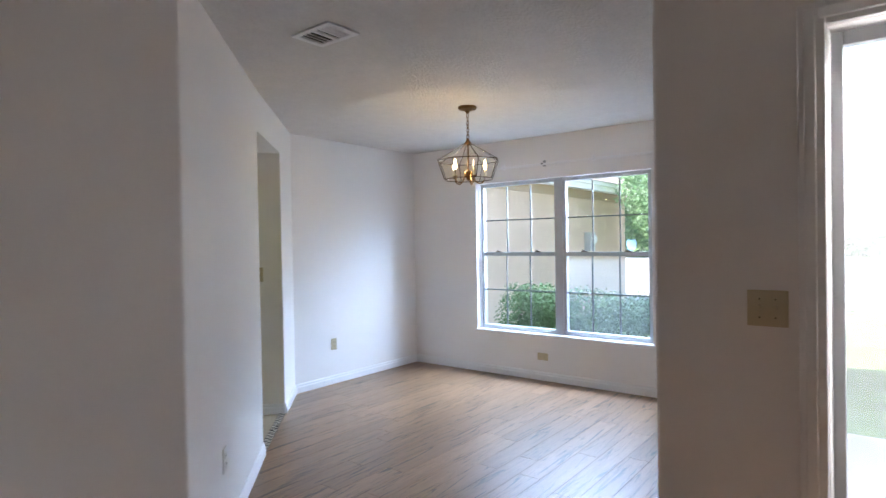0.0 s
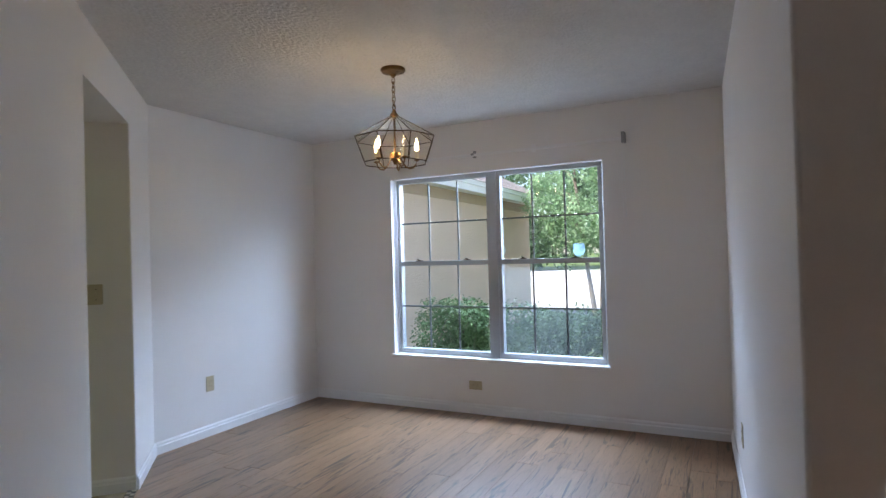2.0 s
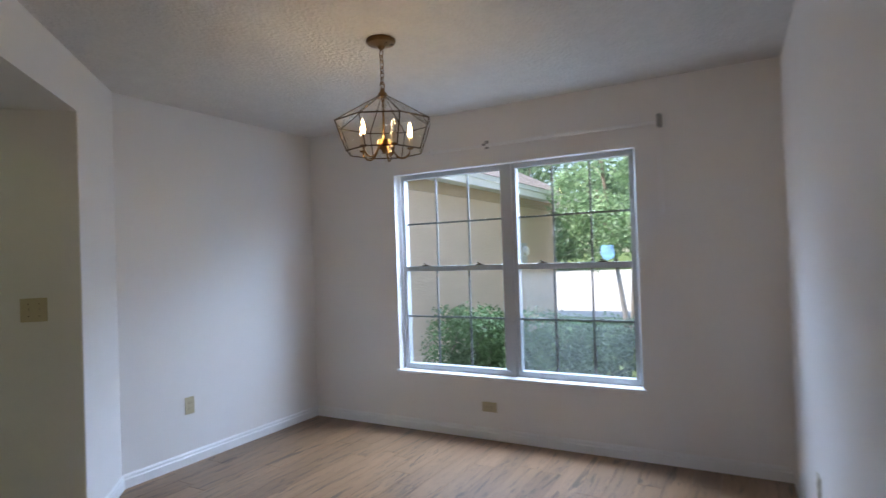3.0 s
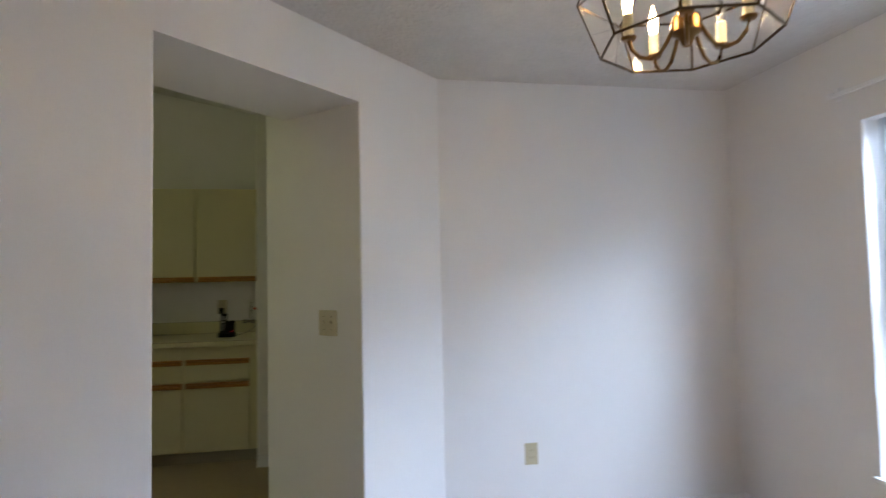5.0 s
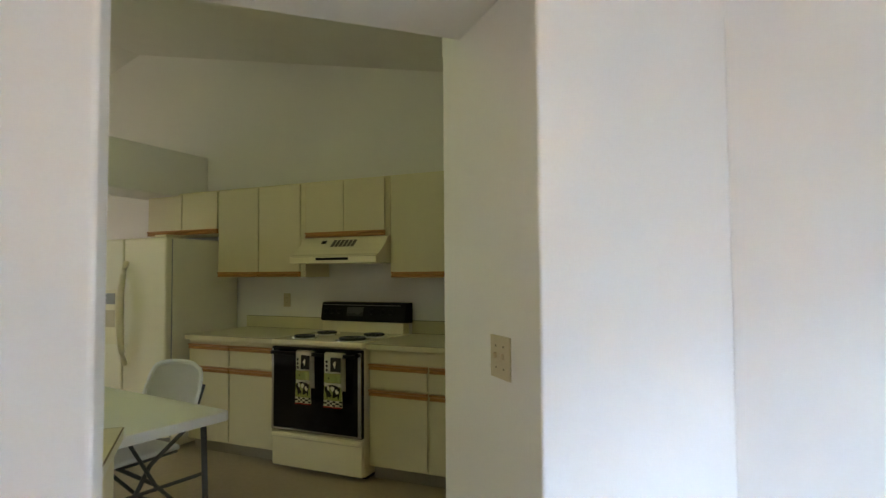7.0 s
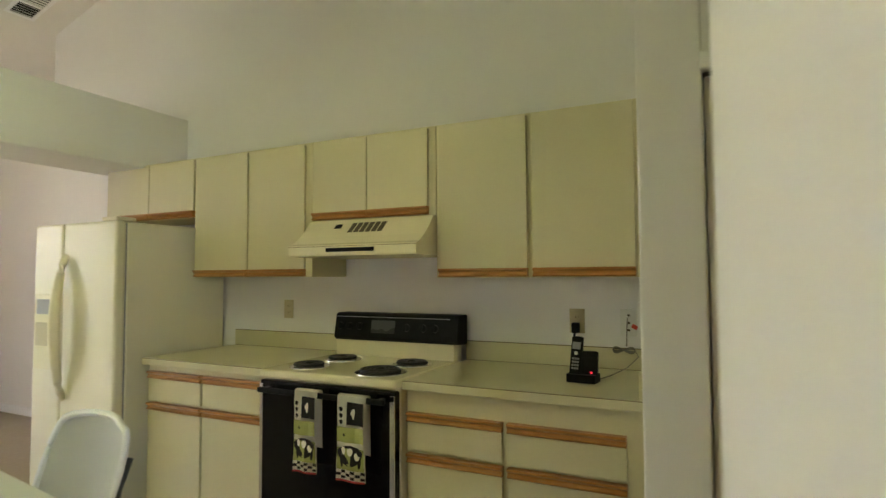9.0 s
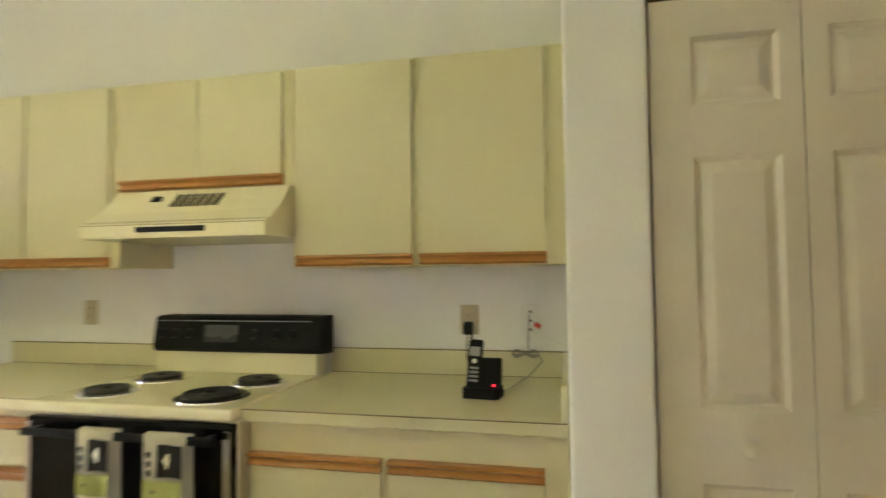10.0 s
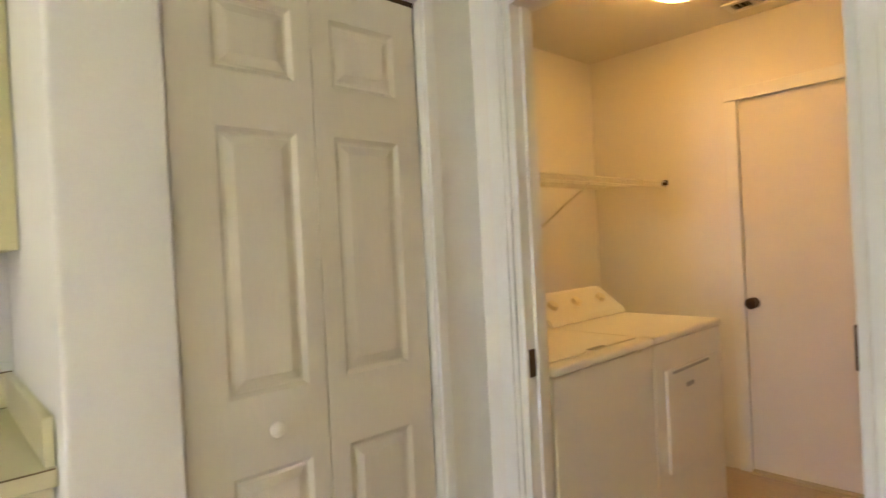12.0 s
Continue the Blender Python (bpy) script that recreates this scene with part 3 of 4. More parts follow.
upper(-.648, .266, 1.37, ((-.64, -.205), (-.195, .222)), "almond laminate wall cabinet with two doors and oak rails")
upper(.270, 1.036, 1.675, ((.283, .635), (.639, .998)), "short almond laminate cabinet over the range hood")
upper(1.040, 2.046, 1.362, ((1.062, 1.51), (1.538, 1.982)), "almond laminate wall cabinet with two wide doors")


def lower(x0, x1, cols, label, up=0.0):
    c = thing("base_cabinet", ((x0 + x1) / 2, 6.0, 0), label, "cabinet", "kitchen base cabinets")
    part("body", box(x0, x1, 5.732, YK - .01, .10, .879, .002), ALMOND_FRAME, c)
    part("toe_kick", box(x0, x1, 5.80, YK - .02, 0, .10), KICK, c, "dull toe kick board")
    for a, b in cols:
        front("drawer", a, b, 5.712, .625 + up, .785 + up, c, "top")
        front("door", a, b, 5.712, .115, .612 + up, c, "top")
    return c


lower(-.61, .286, ((-.59, -.18), (-.165, .25)), "almond laminate base cabinet with oak finger rails", .062)
lower(1.064, 2.046, ((1.075, 1.505), (1.528, 1.98)), "almond laminate base cabinet beside the pantry")


def worktop(x0, x1, side, label):
    w = thing("worktop", ((x0 + x1) / 2, 6.0, .88), label, "worktop", "kitchen worktops")
    part("slab", box(x0, x1, 5.69, YK - .002, .881, .920, .004), COUNTER, w)
    part("edge_seam", box(x0 + .004, x1 - .004, 5.6885, 5.70, .9170, .9195), SEAM, w)
    part("backsplash", box(x0, x1, YK - .022, YK - .001, .9205, 1.02, .003), COUNTER, w)
    part("splash_seam", box(x0 + .002, x1 - .002, YK - .0225, YK - .003, 1.0185, 1.0208), SEAM, w)
    part("splash_joint", box(x0 + .002, x1 - .002, YK - .0245, YK - .020, .9203, .9222), SEAM, w)
    if side:
        part("side_splash", box(x1 - .02, x1 - .001, 5.70, YK - .023, .9205, 1.02, .003), COUNTER, w)


worktop(-.62, .288, False, "almond laminate worktop with a low backsplash")
worktop(1.062, 2.048, True, "almond laminate worktop ending at the pantry wall")

# peninsula cabinet along the back of the angled wall
pw = Vector((-.6846, -.7289, 0))                    # along the wall, away from the opening
pn = Vector((-.7289, .6846, 0))                     # into the kitchen
P0 = Vector((*back(L, .11), 0)) + pw * .05
PM = Matrix.Translation(P0) @ Matrix(((pw.x, pn.x, 0, 0), (pw.y, pn.y, 0, 0), (0, 0, 1, 0), (0, 0, 0, 1)))
c = thing("base_cabinet", tuple(P0 + pw * .6 + pn * .3), "almond laminate cabinet behind the angled wall", "cabinet", "kitchen base cabinets")
part("body", turn(box(.02, 1.20, .02, .68, .10, .879, .002), PM), ALMOND_FRAME, c)
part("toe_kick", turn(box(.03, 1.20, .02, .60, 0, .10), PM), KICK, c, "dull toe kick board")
w = thing("worktop", tuple(P0 + pw * .6 + pn * .3 + Vector((0, 0, .88))), "almond laminate worktop behind the angled wall", "worktop", "kitchen worktops")
part("slab", turn(box(0, 1.21, .004, .72, .881, .920, .004), PM), COUNTER, w)
part("edge_seam", turn(box(-.0015, .01, .008, .716, .9170, .9195), PM), SEAM, w)
part("edge_seam", turn(box(.004, 1.20, .71, .7215, .9170, .9195), PM), SEAM, w)

# range
SX0, SX1 = .295, 1.055
st = thing("electric_range", (.675, 6.0, 0), "almond electric coil range with a black oven door", "stove")
part("body", box(SX0, SX1, 5.69, 6.34, .03, .885, .004), ENAMEL, st)
part("plinth", box(SX0 + .02, SX1 - .02, 5.74, 6.3, 0, .03), BLACKPL, st)
part("cooktop", box(SX0 - .002, SX1 + .002, 5.645, 6.30, .887, .926, .010, 3), ENAMEL, st)
drawer = part("storage_drawer", box(SX0 + .003, SX1 - .003, 5.655, 5.69, .035, .275, .008), ENAMEL, st)
part("drawer_lip", extrude_x([(5.655, .235), (5.642, .245), (5.642, .262), (5.655, .272)], SX0 + .01, SX1 - .01), ENAMEL, drawer)
od = part("oven_door", box(SX0 + .003, SX1 - .003, 5.650, 5.69, .288, .875, .006), BLACK, st, "glossy black glass oven door")
bm = box(SX0 + .004, SX0 + .022, 5.646, 5.652, .295, .86, .001)
box(SX1 - .028, SX1 - .004, 5.646, 5.652, .295, .86, .001, bm=bm)
box(SX0 + .022, SX1 - .028, 5.646, 5.652, .293, .306, .001, bm=bm)
part("door_trim", bm, CHROME, od, "dull chrome door trim")
bm = box(SX0 + .03, SX1 - .03, 5.598, 5.620, .825, .850, .007)
for xx in (SX0 + .05, SX1 - .075):
    box(xx, xx + .025, 5.615, 5.655, .828, .848, .003, bm=bm)
part("door_handle", bm, BLACKPL, od)
bm = box(SX0 + .01, SX1 - .004, 6.24, 6.335, .92, 1.03, .004)
part("riser", bm, ENAMEL, st)
bg = part("control_panel", extrude_x([(6.335, 1.005), (6.225, 1.012), (6.205, 1.028), (6.228, 1.152), (6.245, 1.162), (6.335, 1.162)], SX0 + .018, SX1 + .030, bev=.004), BLACKPL, st, "black control panel")


def on_panel(x, s):
    return Vector((x, 6.205 + .023 * s, 1.028 + .124 * s))


for xx in (.355, .415, .485, .785, .885, .955):
    c = on_panel(xx, .5)
    k = lathe([(.0, 0), (.021, 0), (.019, -.016), (.010, -.020), (0, -.020)], (0, 0, 0), 14, axis="y")
    box(-.003, .003, -.026, -.016, -.016, .016, .001, bm=k)
    turn(k, Matrix.Translation(c) @ Matrix.Rotation(-.18, 4, "X"))
    part("knob", k, BLACKPL, bg, "", True)
k = box(-.075, .075, -.004, .002, -.035, .035, .001)
turn(k, Matrix.Translation(on_panel(.635, .5)) @ Matrix.Rotation(-.18, 4, "X"))
part("clock_display", k, LCD, bg, "grey clock display")
part("panel_line", extrude_x([(6.226, 1.140), (6.2235, 1.140), (6.2245, 1.1435), (6.227, 1.1435)], SX0 + .03, SX1 - .02), GREYPL, bg)
for xx, yy, r in ((.475, 5.80, .078), (.485, 6.06, .078), (.890, 5.795, .100), (.905, 6.06, .080)):
    b = part("drip_pan", lathe([(0, .928), (r * .8, .928), (r + .012, .932), (r + .020, .931), (r + .021, .926), (0, .9262)], (xx, yy, 0), 28), CHROME, st, "", True)
    bm = bmesh.new()
    pts = [(xx + (.018 + (r - .018) * q / 70) * math.cos(q * .36), yy + (.018 + (r - .018) * q / 70) * math.sin(q * .36), .940) for q in range(71)]
    tube(pts, .0075, 6, bm)
    part("coil", bm, COIL, b, "black heating coil", True)

# range hood
hd = thing("range_hood", (.655, 6.1, 1.47), "almond range hood with slanted vents and a dark switch strip", "range hood")
prof = [(YK - .004, 1.47), (5.874, 1.47), (5.870, 1.478), (5.870, 1.518), (5.878, 1.526), (5.905, 1.536), (5.955, 1.572), (6.00, 1.615), (6.045, 1.668), (YK - .004, 1.668)]
part("shell", extrude_x(prof, .272, 1.034), ENAMEL, hd)
part("switch_strip", box(.515, .800, 5.866, 5.871, 1.490, 1.510, .001), BLACKPL, hd, "dark switch strip")
part("lip_line", box(.274, 1.032, 5.868, 5.873, 1.5175, 1.5195), SEAM, hd)


def hood_slant(x, s):
    """A place on the slanted front, s from its foot to its head."""
    return Vector((x, 5.955 + .09 * s, 1.572 + .096 * s))


bm = bmesh.new()
for q in range(6):
    for s in (.30, .44, .58, .72):
        own = box(-.0135, .0135, -.0015, .0015, -.0075, .0075)
        turn(own, Matrix.Translation(hood_slant(.578 + q * .036, s) + Vector((.012 * s, 0, 0))) @ Matrix.Rotation(-.753, 4, "X"))
        merge(bm, own)
tagged(part("vent_slots", bm, TANDARK, hd), "rows of dark vent slots", kind="stuff")
own = box(-.02, .02, -.002, .002, -.014, .014)
turn(own, Matrix.Translation(hood_slant(.488, .62)) @ Matrix.Rotation(-.753, 4, "X"))
part("name_badge", own, BLACKPL, hd)

# two printed towels over the oven handle
for x0, x1, zb, zt in ((.560, .690, .505, .845), (.797, .945, .502, .842)):
    tw = thing("dish_towel", ((x0 + x1) / 2, 5.6, zb), "cream, black and olive printed dish towel over the oven handle", "towel", "oven towels")
    w = x1 - x0
    own = bmesh.new()
    n = 12
    prof = [(5.627, zt - .24), (5.628, zt - .06), (5.626, zt + .012), (5.610, zt + .019), (5.592, zt + .012), (5.588, zt - .03), (5.589, zt - .15), (5.585, zb)]
    rows = []
    for i in range(n + 1):
        u = i / n
        rows.append([own.verts.new((x0 + w * u, y + .0045 * math.sin(u * 9 + z * 11) * (1 if z < zt else .2), z)) for y, z in prof])
    for a, b in zip(rows, rows[1:]):
        for k in range(len(prof) - 1):
            own.faces.new((a[k], a[k + 1], b[k + 1], b[k]))
    bmesh.ops.solidify(own, geom=own.faces[:], thickness=.003)
    cl = part("cloth", own, CLOTH, tw, "", True)
    h = zt - zb

    def patch(name, u0, u1, v0, v1, m, d=.0068):
        own = bmesh.new()
        g = [[own.verts.new((x0 + w * (u0 + (u1 - u0) * i / 6), 5.588 - .004 * v0 - d + .0045 * math.sin((u0 + (u1 - u0) * i / 6) * 9 + (zb + h * (v0 + (v1 - v0) * j / 4)) * 11), zb + h * (v0 + (v1 - v0) * j / 4))) for j in range(5)] for i in range(7)]
        for i in range(6):
            for j in range(4):
                own.faces.new((g[i][j], g[i + 1][j], g[i + 1][j + 1], g[i][j + 1]))
        return part(name, own, m, cl)

    def blob(cu, cv, ru, rv, m, d=.0085):
        own = bmesh.new()
        vs = []
        for q in range(14):
            a = q * math.pi / 7
            u, v = cu + ru * math.cos(a) * (1 + .15 * math.sin(3 * a)), cv + rv * math.sin(a)
            vs.append(own.verts.new((x0 + w * u, 5.588 - d + .0045 * math.sin(u * 9 + (zb + h * v) * 11), zb + h * v)))
        own.faces.new(vs)
        part("print", own, m, cl)

    patch("print", .40, .98, .69, .97, CLOTHK)
    patch("print", .03, .97, .47, .66, CLOTHG)
    patch("print", .03, .97, .13, .40, CLOTHG)
    for v in (.72, .80, .88):
        blob(.2, v, .07, .03, CLOTHK)
    blob(.66, .82, .19, .085, CLOTH)
    blob(.58, .81, .05, .03, CLOTHK, .0100)
    blob(.48, .31, .42, .13, CLOTHK)
    blob(.20, .23, .06, .07, CLOTHK)
    blob(.80, .24, .06, .08, CLOTHK)
    for cu, cv, ru in ((.28, .37, .08), (.52, .36, .09), (.74, .31, .09)):
        blob(cu, cv, ru, .05, CLOTH, .0100)
    blob(.32, .565, .05, .02, CLOTHK)
    for q in range(6):
        for r2 in range(3):
            if (q + r2) % 2:
                patch("print", q / 6 + .01, (q + 1) / 6 - .005, .02 + r2 * .035, .055 + r2 * .035, CLOTHK)
    patch("print", .02, .98, -.012, .012, CLOTHR)

# refrigerator
FX, FS, FL = -.722, -1.215, -1.50     # its hinge side, the split between the doors, its far side
fr = thing("refrigerator", (-1.18, 6.0, 0), "bisque side-by-side refrigerator with a water dispenser", "refrigerator")
part("body", box(FL, FX, 5.665, 6.36, .02, 1.685, .006), FRIDGE, fr)
part("foot_grille", box(FL + .015, FX - .012, 5.66, 5.70, .01, .10, .004), GREYPL, fr)
part("door_gasket", box(FL + .01, FX - .008, 5.656, 5.666, .11, 1.68), GREYPL, fr)
d1 = part("fridge_door", box(FS + .004, FX, 5.595, 5.657, .11, 1.690, .016, 3), FRIDGE, fr)
d2 = part("freezer_door", box(FL, FS - .004, 5.595, 5.657, .11, 1.690, .016, 3), FRIDGE, fr)
for xx, d in ((FS + .045, d1),):
    pts = [(xx, 5.592 - .062 * math.sin(math.pi * q / 16) ** .6, .66 + .84 * q / 16) for q in range(17)]
    own = tube(pts, [.019 + .012 * math.sin(math.pi * q / 16) for q in range(17)], 10)
    part("handle", own, FRIDGE_H, d, "curved bisque handle", True)
own = box(FL + .03, FS - .055, 5.586, 5.597, .82, 1.27, .004)
part("dispenser_frame", own, FRIDGE_H, d2)
part("dispenser_recess", box(FL + .045, FS - .075, 5.582, 5.587, .96, 1.10, .002), TAN, d2)
part("dispenser_buttons", box(FL + .055, FS - .085, 5.582, 5.587, 1.15, 1.24, .002), GREYPL, d2)
part("hinge_cover", box(FX - .14, FX - .008, 5.60, 5.72, 1.691, 1.712, .006), FRIDGE_H, fr)

# phone, outlets and cords on the worktop
ph = thing("cordless_phone", (1.76, 5.97, .92), "black cordless phone standing in its charging base", "telephone")
own = prism([(1.705, 5.945), (1.825, 5.935), (1.835, 6.02), (1.715, 6.03)], .921, .955, .008)
base = part("charging_base", own, BLACKPL, ph)
own = box(-.036, .036, -.012, .012, 0, .10, .006)
turn(own, Matrix.Translation((1.796, 5.975, .95)) @ Matrix.Rotation(-.18, 4, "X"))
part("speaker_panel", own, BLACKPL, base)
own = lathe([(.0, 0), (.021, 0), (.022, -.004), (0, -.0045)], (0, 0, 0), 18, axis="y")
turn(own, Matrix.Translation((1.798, 5.968, 1.01)) @ Matrix.Rotation(-.18, 4, "X"))
part("dial_ring", own, BLACKPL, base, "", True)
own = box(-.004, .004, -.003, .003, -.004, .004, .001)
turn(own, Matrix.Translation((1.810, 5.951, .965)))
part("charge_light", own, LED, base, "glowing red charge light")
hm = Matrix.Translation((1.738, 5.970, .945)) @ Matrix.Rotation(-.22, 4, "X") @ Matrix.Rotation(.05, 4, "Y")
hs = part("handset", turn(box(-.024, .024, -.014, .014, 0, .165, .008, 3), hm), BLACKPL, ph, "", True)
part("screen", turn(box(-.017, .017, -.0165, -.013, .110, .140, .001), hm), GREYPL, hs, "pale grey handset screen")
part("nav_key", turn(lathe([(0, 0), (.008, 0), (.007, -.003), (0, -.004)], (0, -.0138, .093), 12, axis="y"), hm), IVORY, hs)
for r2 in range(4):
    for c2 in range(3):
        part("key", turn(box(-.014 + c2 * .0105, -.0065 + c2 * .0105, -.0162, -.0135, .026 + r2 * .0135, .034 + r2 * .0135, .0005), hm), GREYPL, hs)
part("antenna", turn(tube([(-.018, 0, .163), (-.018, 0, .185)], .004, 6), hm), BLACKPL, hs)


def plate(name, c, n_dir, w, h, m, kind, label):
    """A cover plate on a wall: c its middle, n_dir the degrees its face looks to."""
    p = thing(name, c, label, name.replace("_", " "))
    M = Matrix.Translation(c) @ Matrix.Rotation(radians(n_dir), 4, "Z")
    # local: the face looks along -y
    part("cover", turn(box(-w / 2, w / 2, -.006, -.0005, -h / 2, h / 2, .002), M), m, p)
    if kind == "outlet":
        for s in (-1, 1):
            o = lathe([(0, -.006), (.0165, -.006), (.016, -.008), (0, -.008)], (0, 0, s * .0195), 16, axis="y")
            f = part("socket", turn(o, M), m, p)
            for dx in (-.006, .006):
                part("slot", turn(box(dx - .001, dx + .001, -.0088, -.0075, s * .0195 - .004, s * .0195 + .005), M), TANDARK, f)
    elif kind == "sideways":
        for s in (-1, 1):
            o = lathe([(0, -.006), (.0165, -.006), (.016, -.008), (0, -.008)], (s * .0195, 0, 0), 16, axis="y")
            f = part("socket", turn(o, M), m, p)
            for dz in (-.006, .006):
                part("slot", turn(box(s * .0195 - .004, s * .0195 + .005, -.0088, -.0075, dz - .001, dz + .001), M), TANDARK, f)
    elif kind.startswith("switch"):
        k = int(kind[-1])
        for q in range(k):
            dx = (q - (k - 1) / 2) * .046
            part("toggle", turn(box(dx - .005, dx + .005, -.016, -.005, -.004, .012, .002), M), m, p)
            for dz in (-.03, .03):
                part("screw", turn(lathe([(0, -.006), (.003, -.006), (.003, -.007), (0, -.0072)], (dx, 0, dz), 8, axis="y"), M), TANDARK, p)
    elif kind == "jack":
        for dz in (.035, .0, -.035):
            part("slot", turn(box(-.006, .006, -.0075, -.005, dz - .005, dz + .005), M), TANDARK, p)
    return p


plate("outlet", (3.676, YB, .396), 0, .072, .116, TAN, "outlet", "tan wall outlet above the baseboard")
plate("outlet", (XW, 2.532, .238), -90, .116, .072, TAN, "sideways", "tan outlet turned sideways under the window")
plate("outlet", (3.93, .570, .352), 180 + 2.7, .072, .116, TAN, "outlet", "tan wall outlet above the baseboard")
plate("outlet", (1.335, 2.285, .395), 46.8, .072, .116, IVORY, "outlet", "pale wall outlet on the angled wall")
plate("outlet", (1.655, YK, 1.142), 0, .075, .120, TAN, "outlet", "tan outlet above the worktop with a charger plugged in")
plate("outlet", (-.178, YK, 1.163), 0, .072, .116, TAN, "outlet", "tan outlet above the worktop")
plate("phone_jack", (1.900, YK, 1.140), 0, .078, .128, IVORY, "jack", "white phone jack plate with a cord")
plate("light_switch", (2.612, 3.915, 1.160), -45, .118, .118, TAN, "switch2", "tan double light switch on the door jamb")
plate("light_switch", (1.98, .118, 1.172), -90, .118, .118, TAN, "switch2", "tan double light switch beside the front door")
plate("light_switch", (-3.35, 6.87, 1.15), 0, .075, .118, GREYPL, "switch1", "grey light switch in the passage")

ad = thing("power_adapter", (1.653, YK - .02, 1.09), "black phone charger plugged into the outlet", "charger")
part("case", box(1.635, 1.671, YK - .048, YK - .009, 1.085, 1.135, .005), BLACKPL, ad)
part("cord", tube([(1.652, YK - .03, 1.086), (1.650, YK - .045, 1.05), (1.656, YK - .08, 1.00), (1.70, 6.20, .945), (1.74, 6.08, .925), (1.76, 6.02, .927)], .0025, 6), BLACKPL, ad)
pc = thing("telephone_cable", (1.90, YK - .03, 1.0), "grey coiled telephone cable hanging from the wall jack", "cable")
part("lead", tube([(1.895, YK - .008, 1.165), (1.893, YK - .02, 1.12), (1.890, YK - .02, 1.03)], .0028, 6), CORD, pc)
own = bmesh.new()
for q in range(4):
    pts = [(1.880 + .05 * math.cos(a), YK - .028 - .004 * q, 1.014 + (.006 + .003 * q) * math.sin(2 * a)) for a in (2 * math.pi * k / 20 for k in range(21))]
    tube(pts, .003, 5, own)
part("bundle", own, CORD, pc, "bundled loops of cord")
part("lead", tube([(1.93, YK - .03, 1.01), (1.945, YK - .035, .985), (1.90, 6.30, .94), (1.85, 6.15, .924), (1.82, 6.02, .926)], .0026, 6), CORD, pc)
rp = thing("red_plug", (1.93, YK - .015, 1.125), "small red plug dangling on a thin wire", "plug")
part("plug", turn(box(-.014, .014, -.008, .008, -.009, .009, .003), Matrix.Translation((1.928, YK - .018, 1.122)) @ Matrix.Rotation(.5, 4, "Y")), RED, rp)
part("wire", tube([(1.935, YK - .015, 1.113), (1.965, YK - .01, 1.075), (2.0, YK - .006, 1.055), (2.045, YK - .006, 1.045)], .0022, 5), IVORY, rp)

# light box added above the walker, unseen, to fill the kitchen
kl = thing("ceiling_light", (0, 3.65, 3.16), "unseen glowing light box added to fill the kitchen", "ceiling light")
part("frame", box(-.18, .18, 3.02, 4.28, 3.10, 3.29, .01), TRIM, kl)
part("fill_panel", box(-.15, .15, 3.05, 4.25, 3.00, 3.10, .02), KITCHEN_FILL, kl)


# vents
def ceiling_vent(m, w, h, label):
    v = thing("ceiling_vent", m.translation, label, "vent")
    own = box(-w / 2, w / 2, -h / 2, -h / 2 + .03, -.010, -.001, .002)
    box(-w / 2, w / 2, h / 2 - .03, h / 2, -.010, -.001, .002, bm=own)
    box(-w / 2, -w / 2 + .03, -h / 2 + .03, h / 2 - .03, -.010, -.001, .002, bm=own)
    box(w / 2 - .03, w / 2, -h / 2 + .03, h / 2 - .03, -.010, -.001, .002, bm=own)
    box(-.012, .012, -h / 2 + .03, h / 2 - .03, -.010, -.001, .002, bm=own)
    part("frame", turn(own, m), TRIM, v)
    part("backing", turn(box(-w / 2 + .02, w / 2 - .02, -h / 2 + .02, h / 2 - .02, -.002, -.0005), m), BLACKPL, v)
    n = int((w - .06) / .026)
    for q in range(n):
        x = -w / 2 + .042 + q * (w - .084) / (n - 1)
        if abs(x) > .014:
            own = box(-.0012, .0012, -h / 2 + .03, h / 2 - .03, -.006, .006)
            turn(own, m @ Matrix.Translation((x, 0, -.007)) @ Matrix.Rotation(.7 if x > 0 else -.7, 4, "Y"))
            part("slat", own, TRIM, v)


ceiling_vent(Matrix.Translation((1.745, 1.985, 2.44)) @ Matrix.Rotation(radians(90), 4, "Z"), .28, .20, "white ceiling vent with dark slots")
ceiling_vent(Matrix.Translation((-2.53, 6.06, vault(-2.53))) @ Matrix.Rotation(-math.atan(.31), 4, "Y"), .36, .22, "white vent on the sloping ceiling")
ceiling_vent(Matrix.Translation((4.93, 5.33, 2.44)) @ Matrix.Rotation(radians(90), 4, "Z"), .25, .15, "white laundry ceiling vent")

# folding table and chair
A8 = radians(-8)
TM = Matrix.Translation((1.055, 4.495, 0)) @ Matrix.Rotation(A8, 4, "Z")   # local: x back along the table, y across
ft = thing("folding_table", (.35, 4.3, 0), "white plastic folding table with grey steel legs", "table")
own = bmesh.new()
outl = [(-.0, 0), (-1.24, 0), (-1.24, -.61), (0, -.61)]
prism(outl, .698, .742, .035, own, 5)
bmesh.ops.bevel(own, geom=[e for e in own.edges if min(v.co.z for v in e.verts) > .74], offset=.006, segments=2, profile=.5, affect="EDGES")
part("tabletop", turn(own, TM), PLASTIC, ft, "", True)
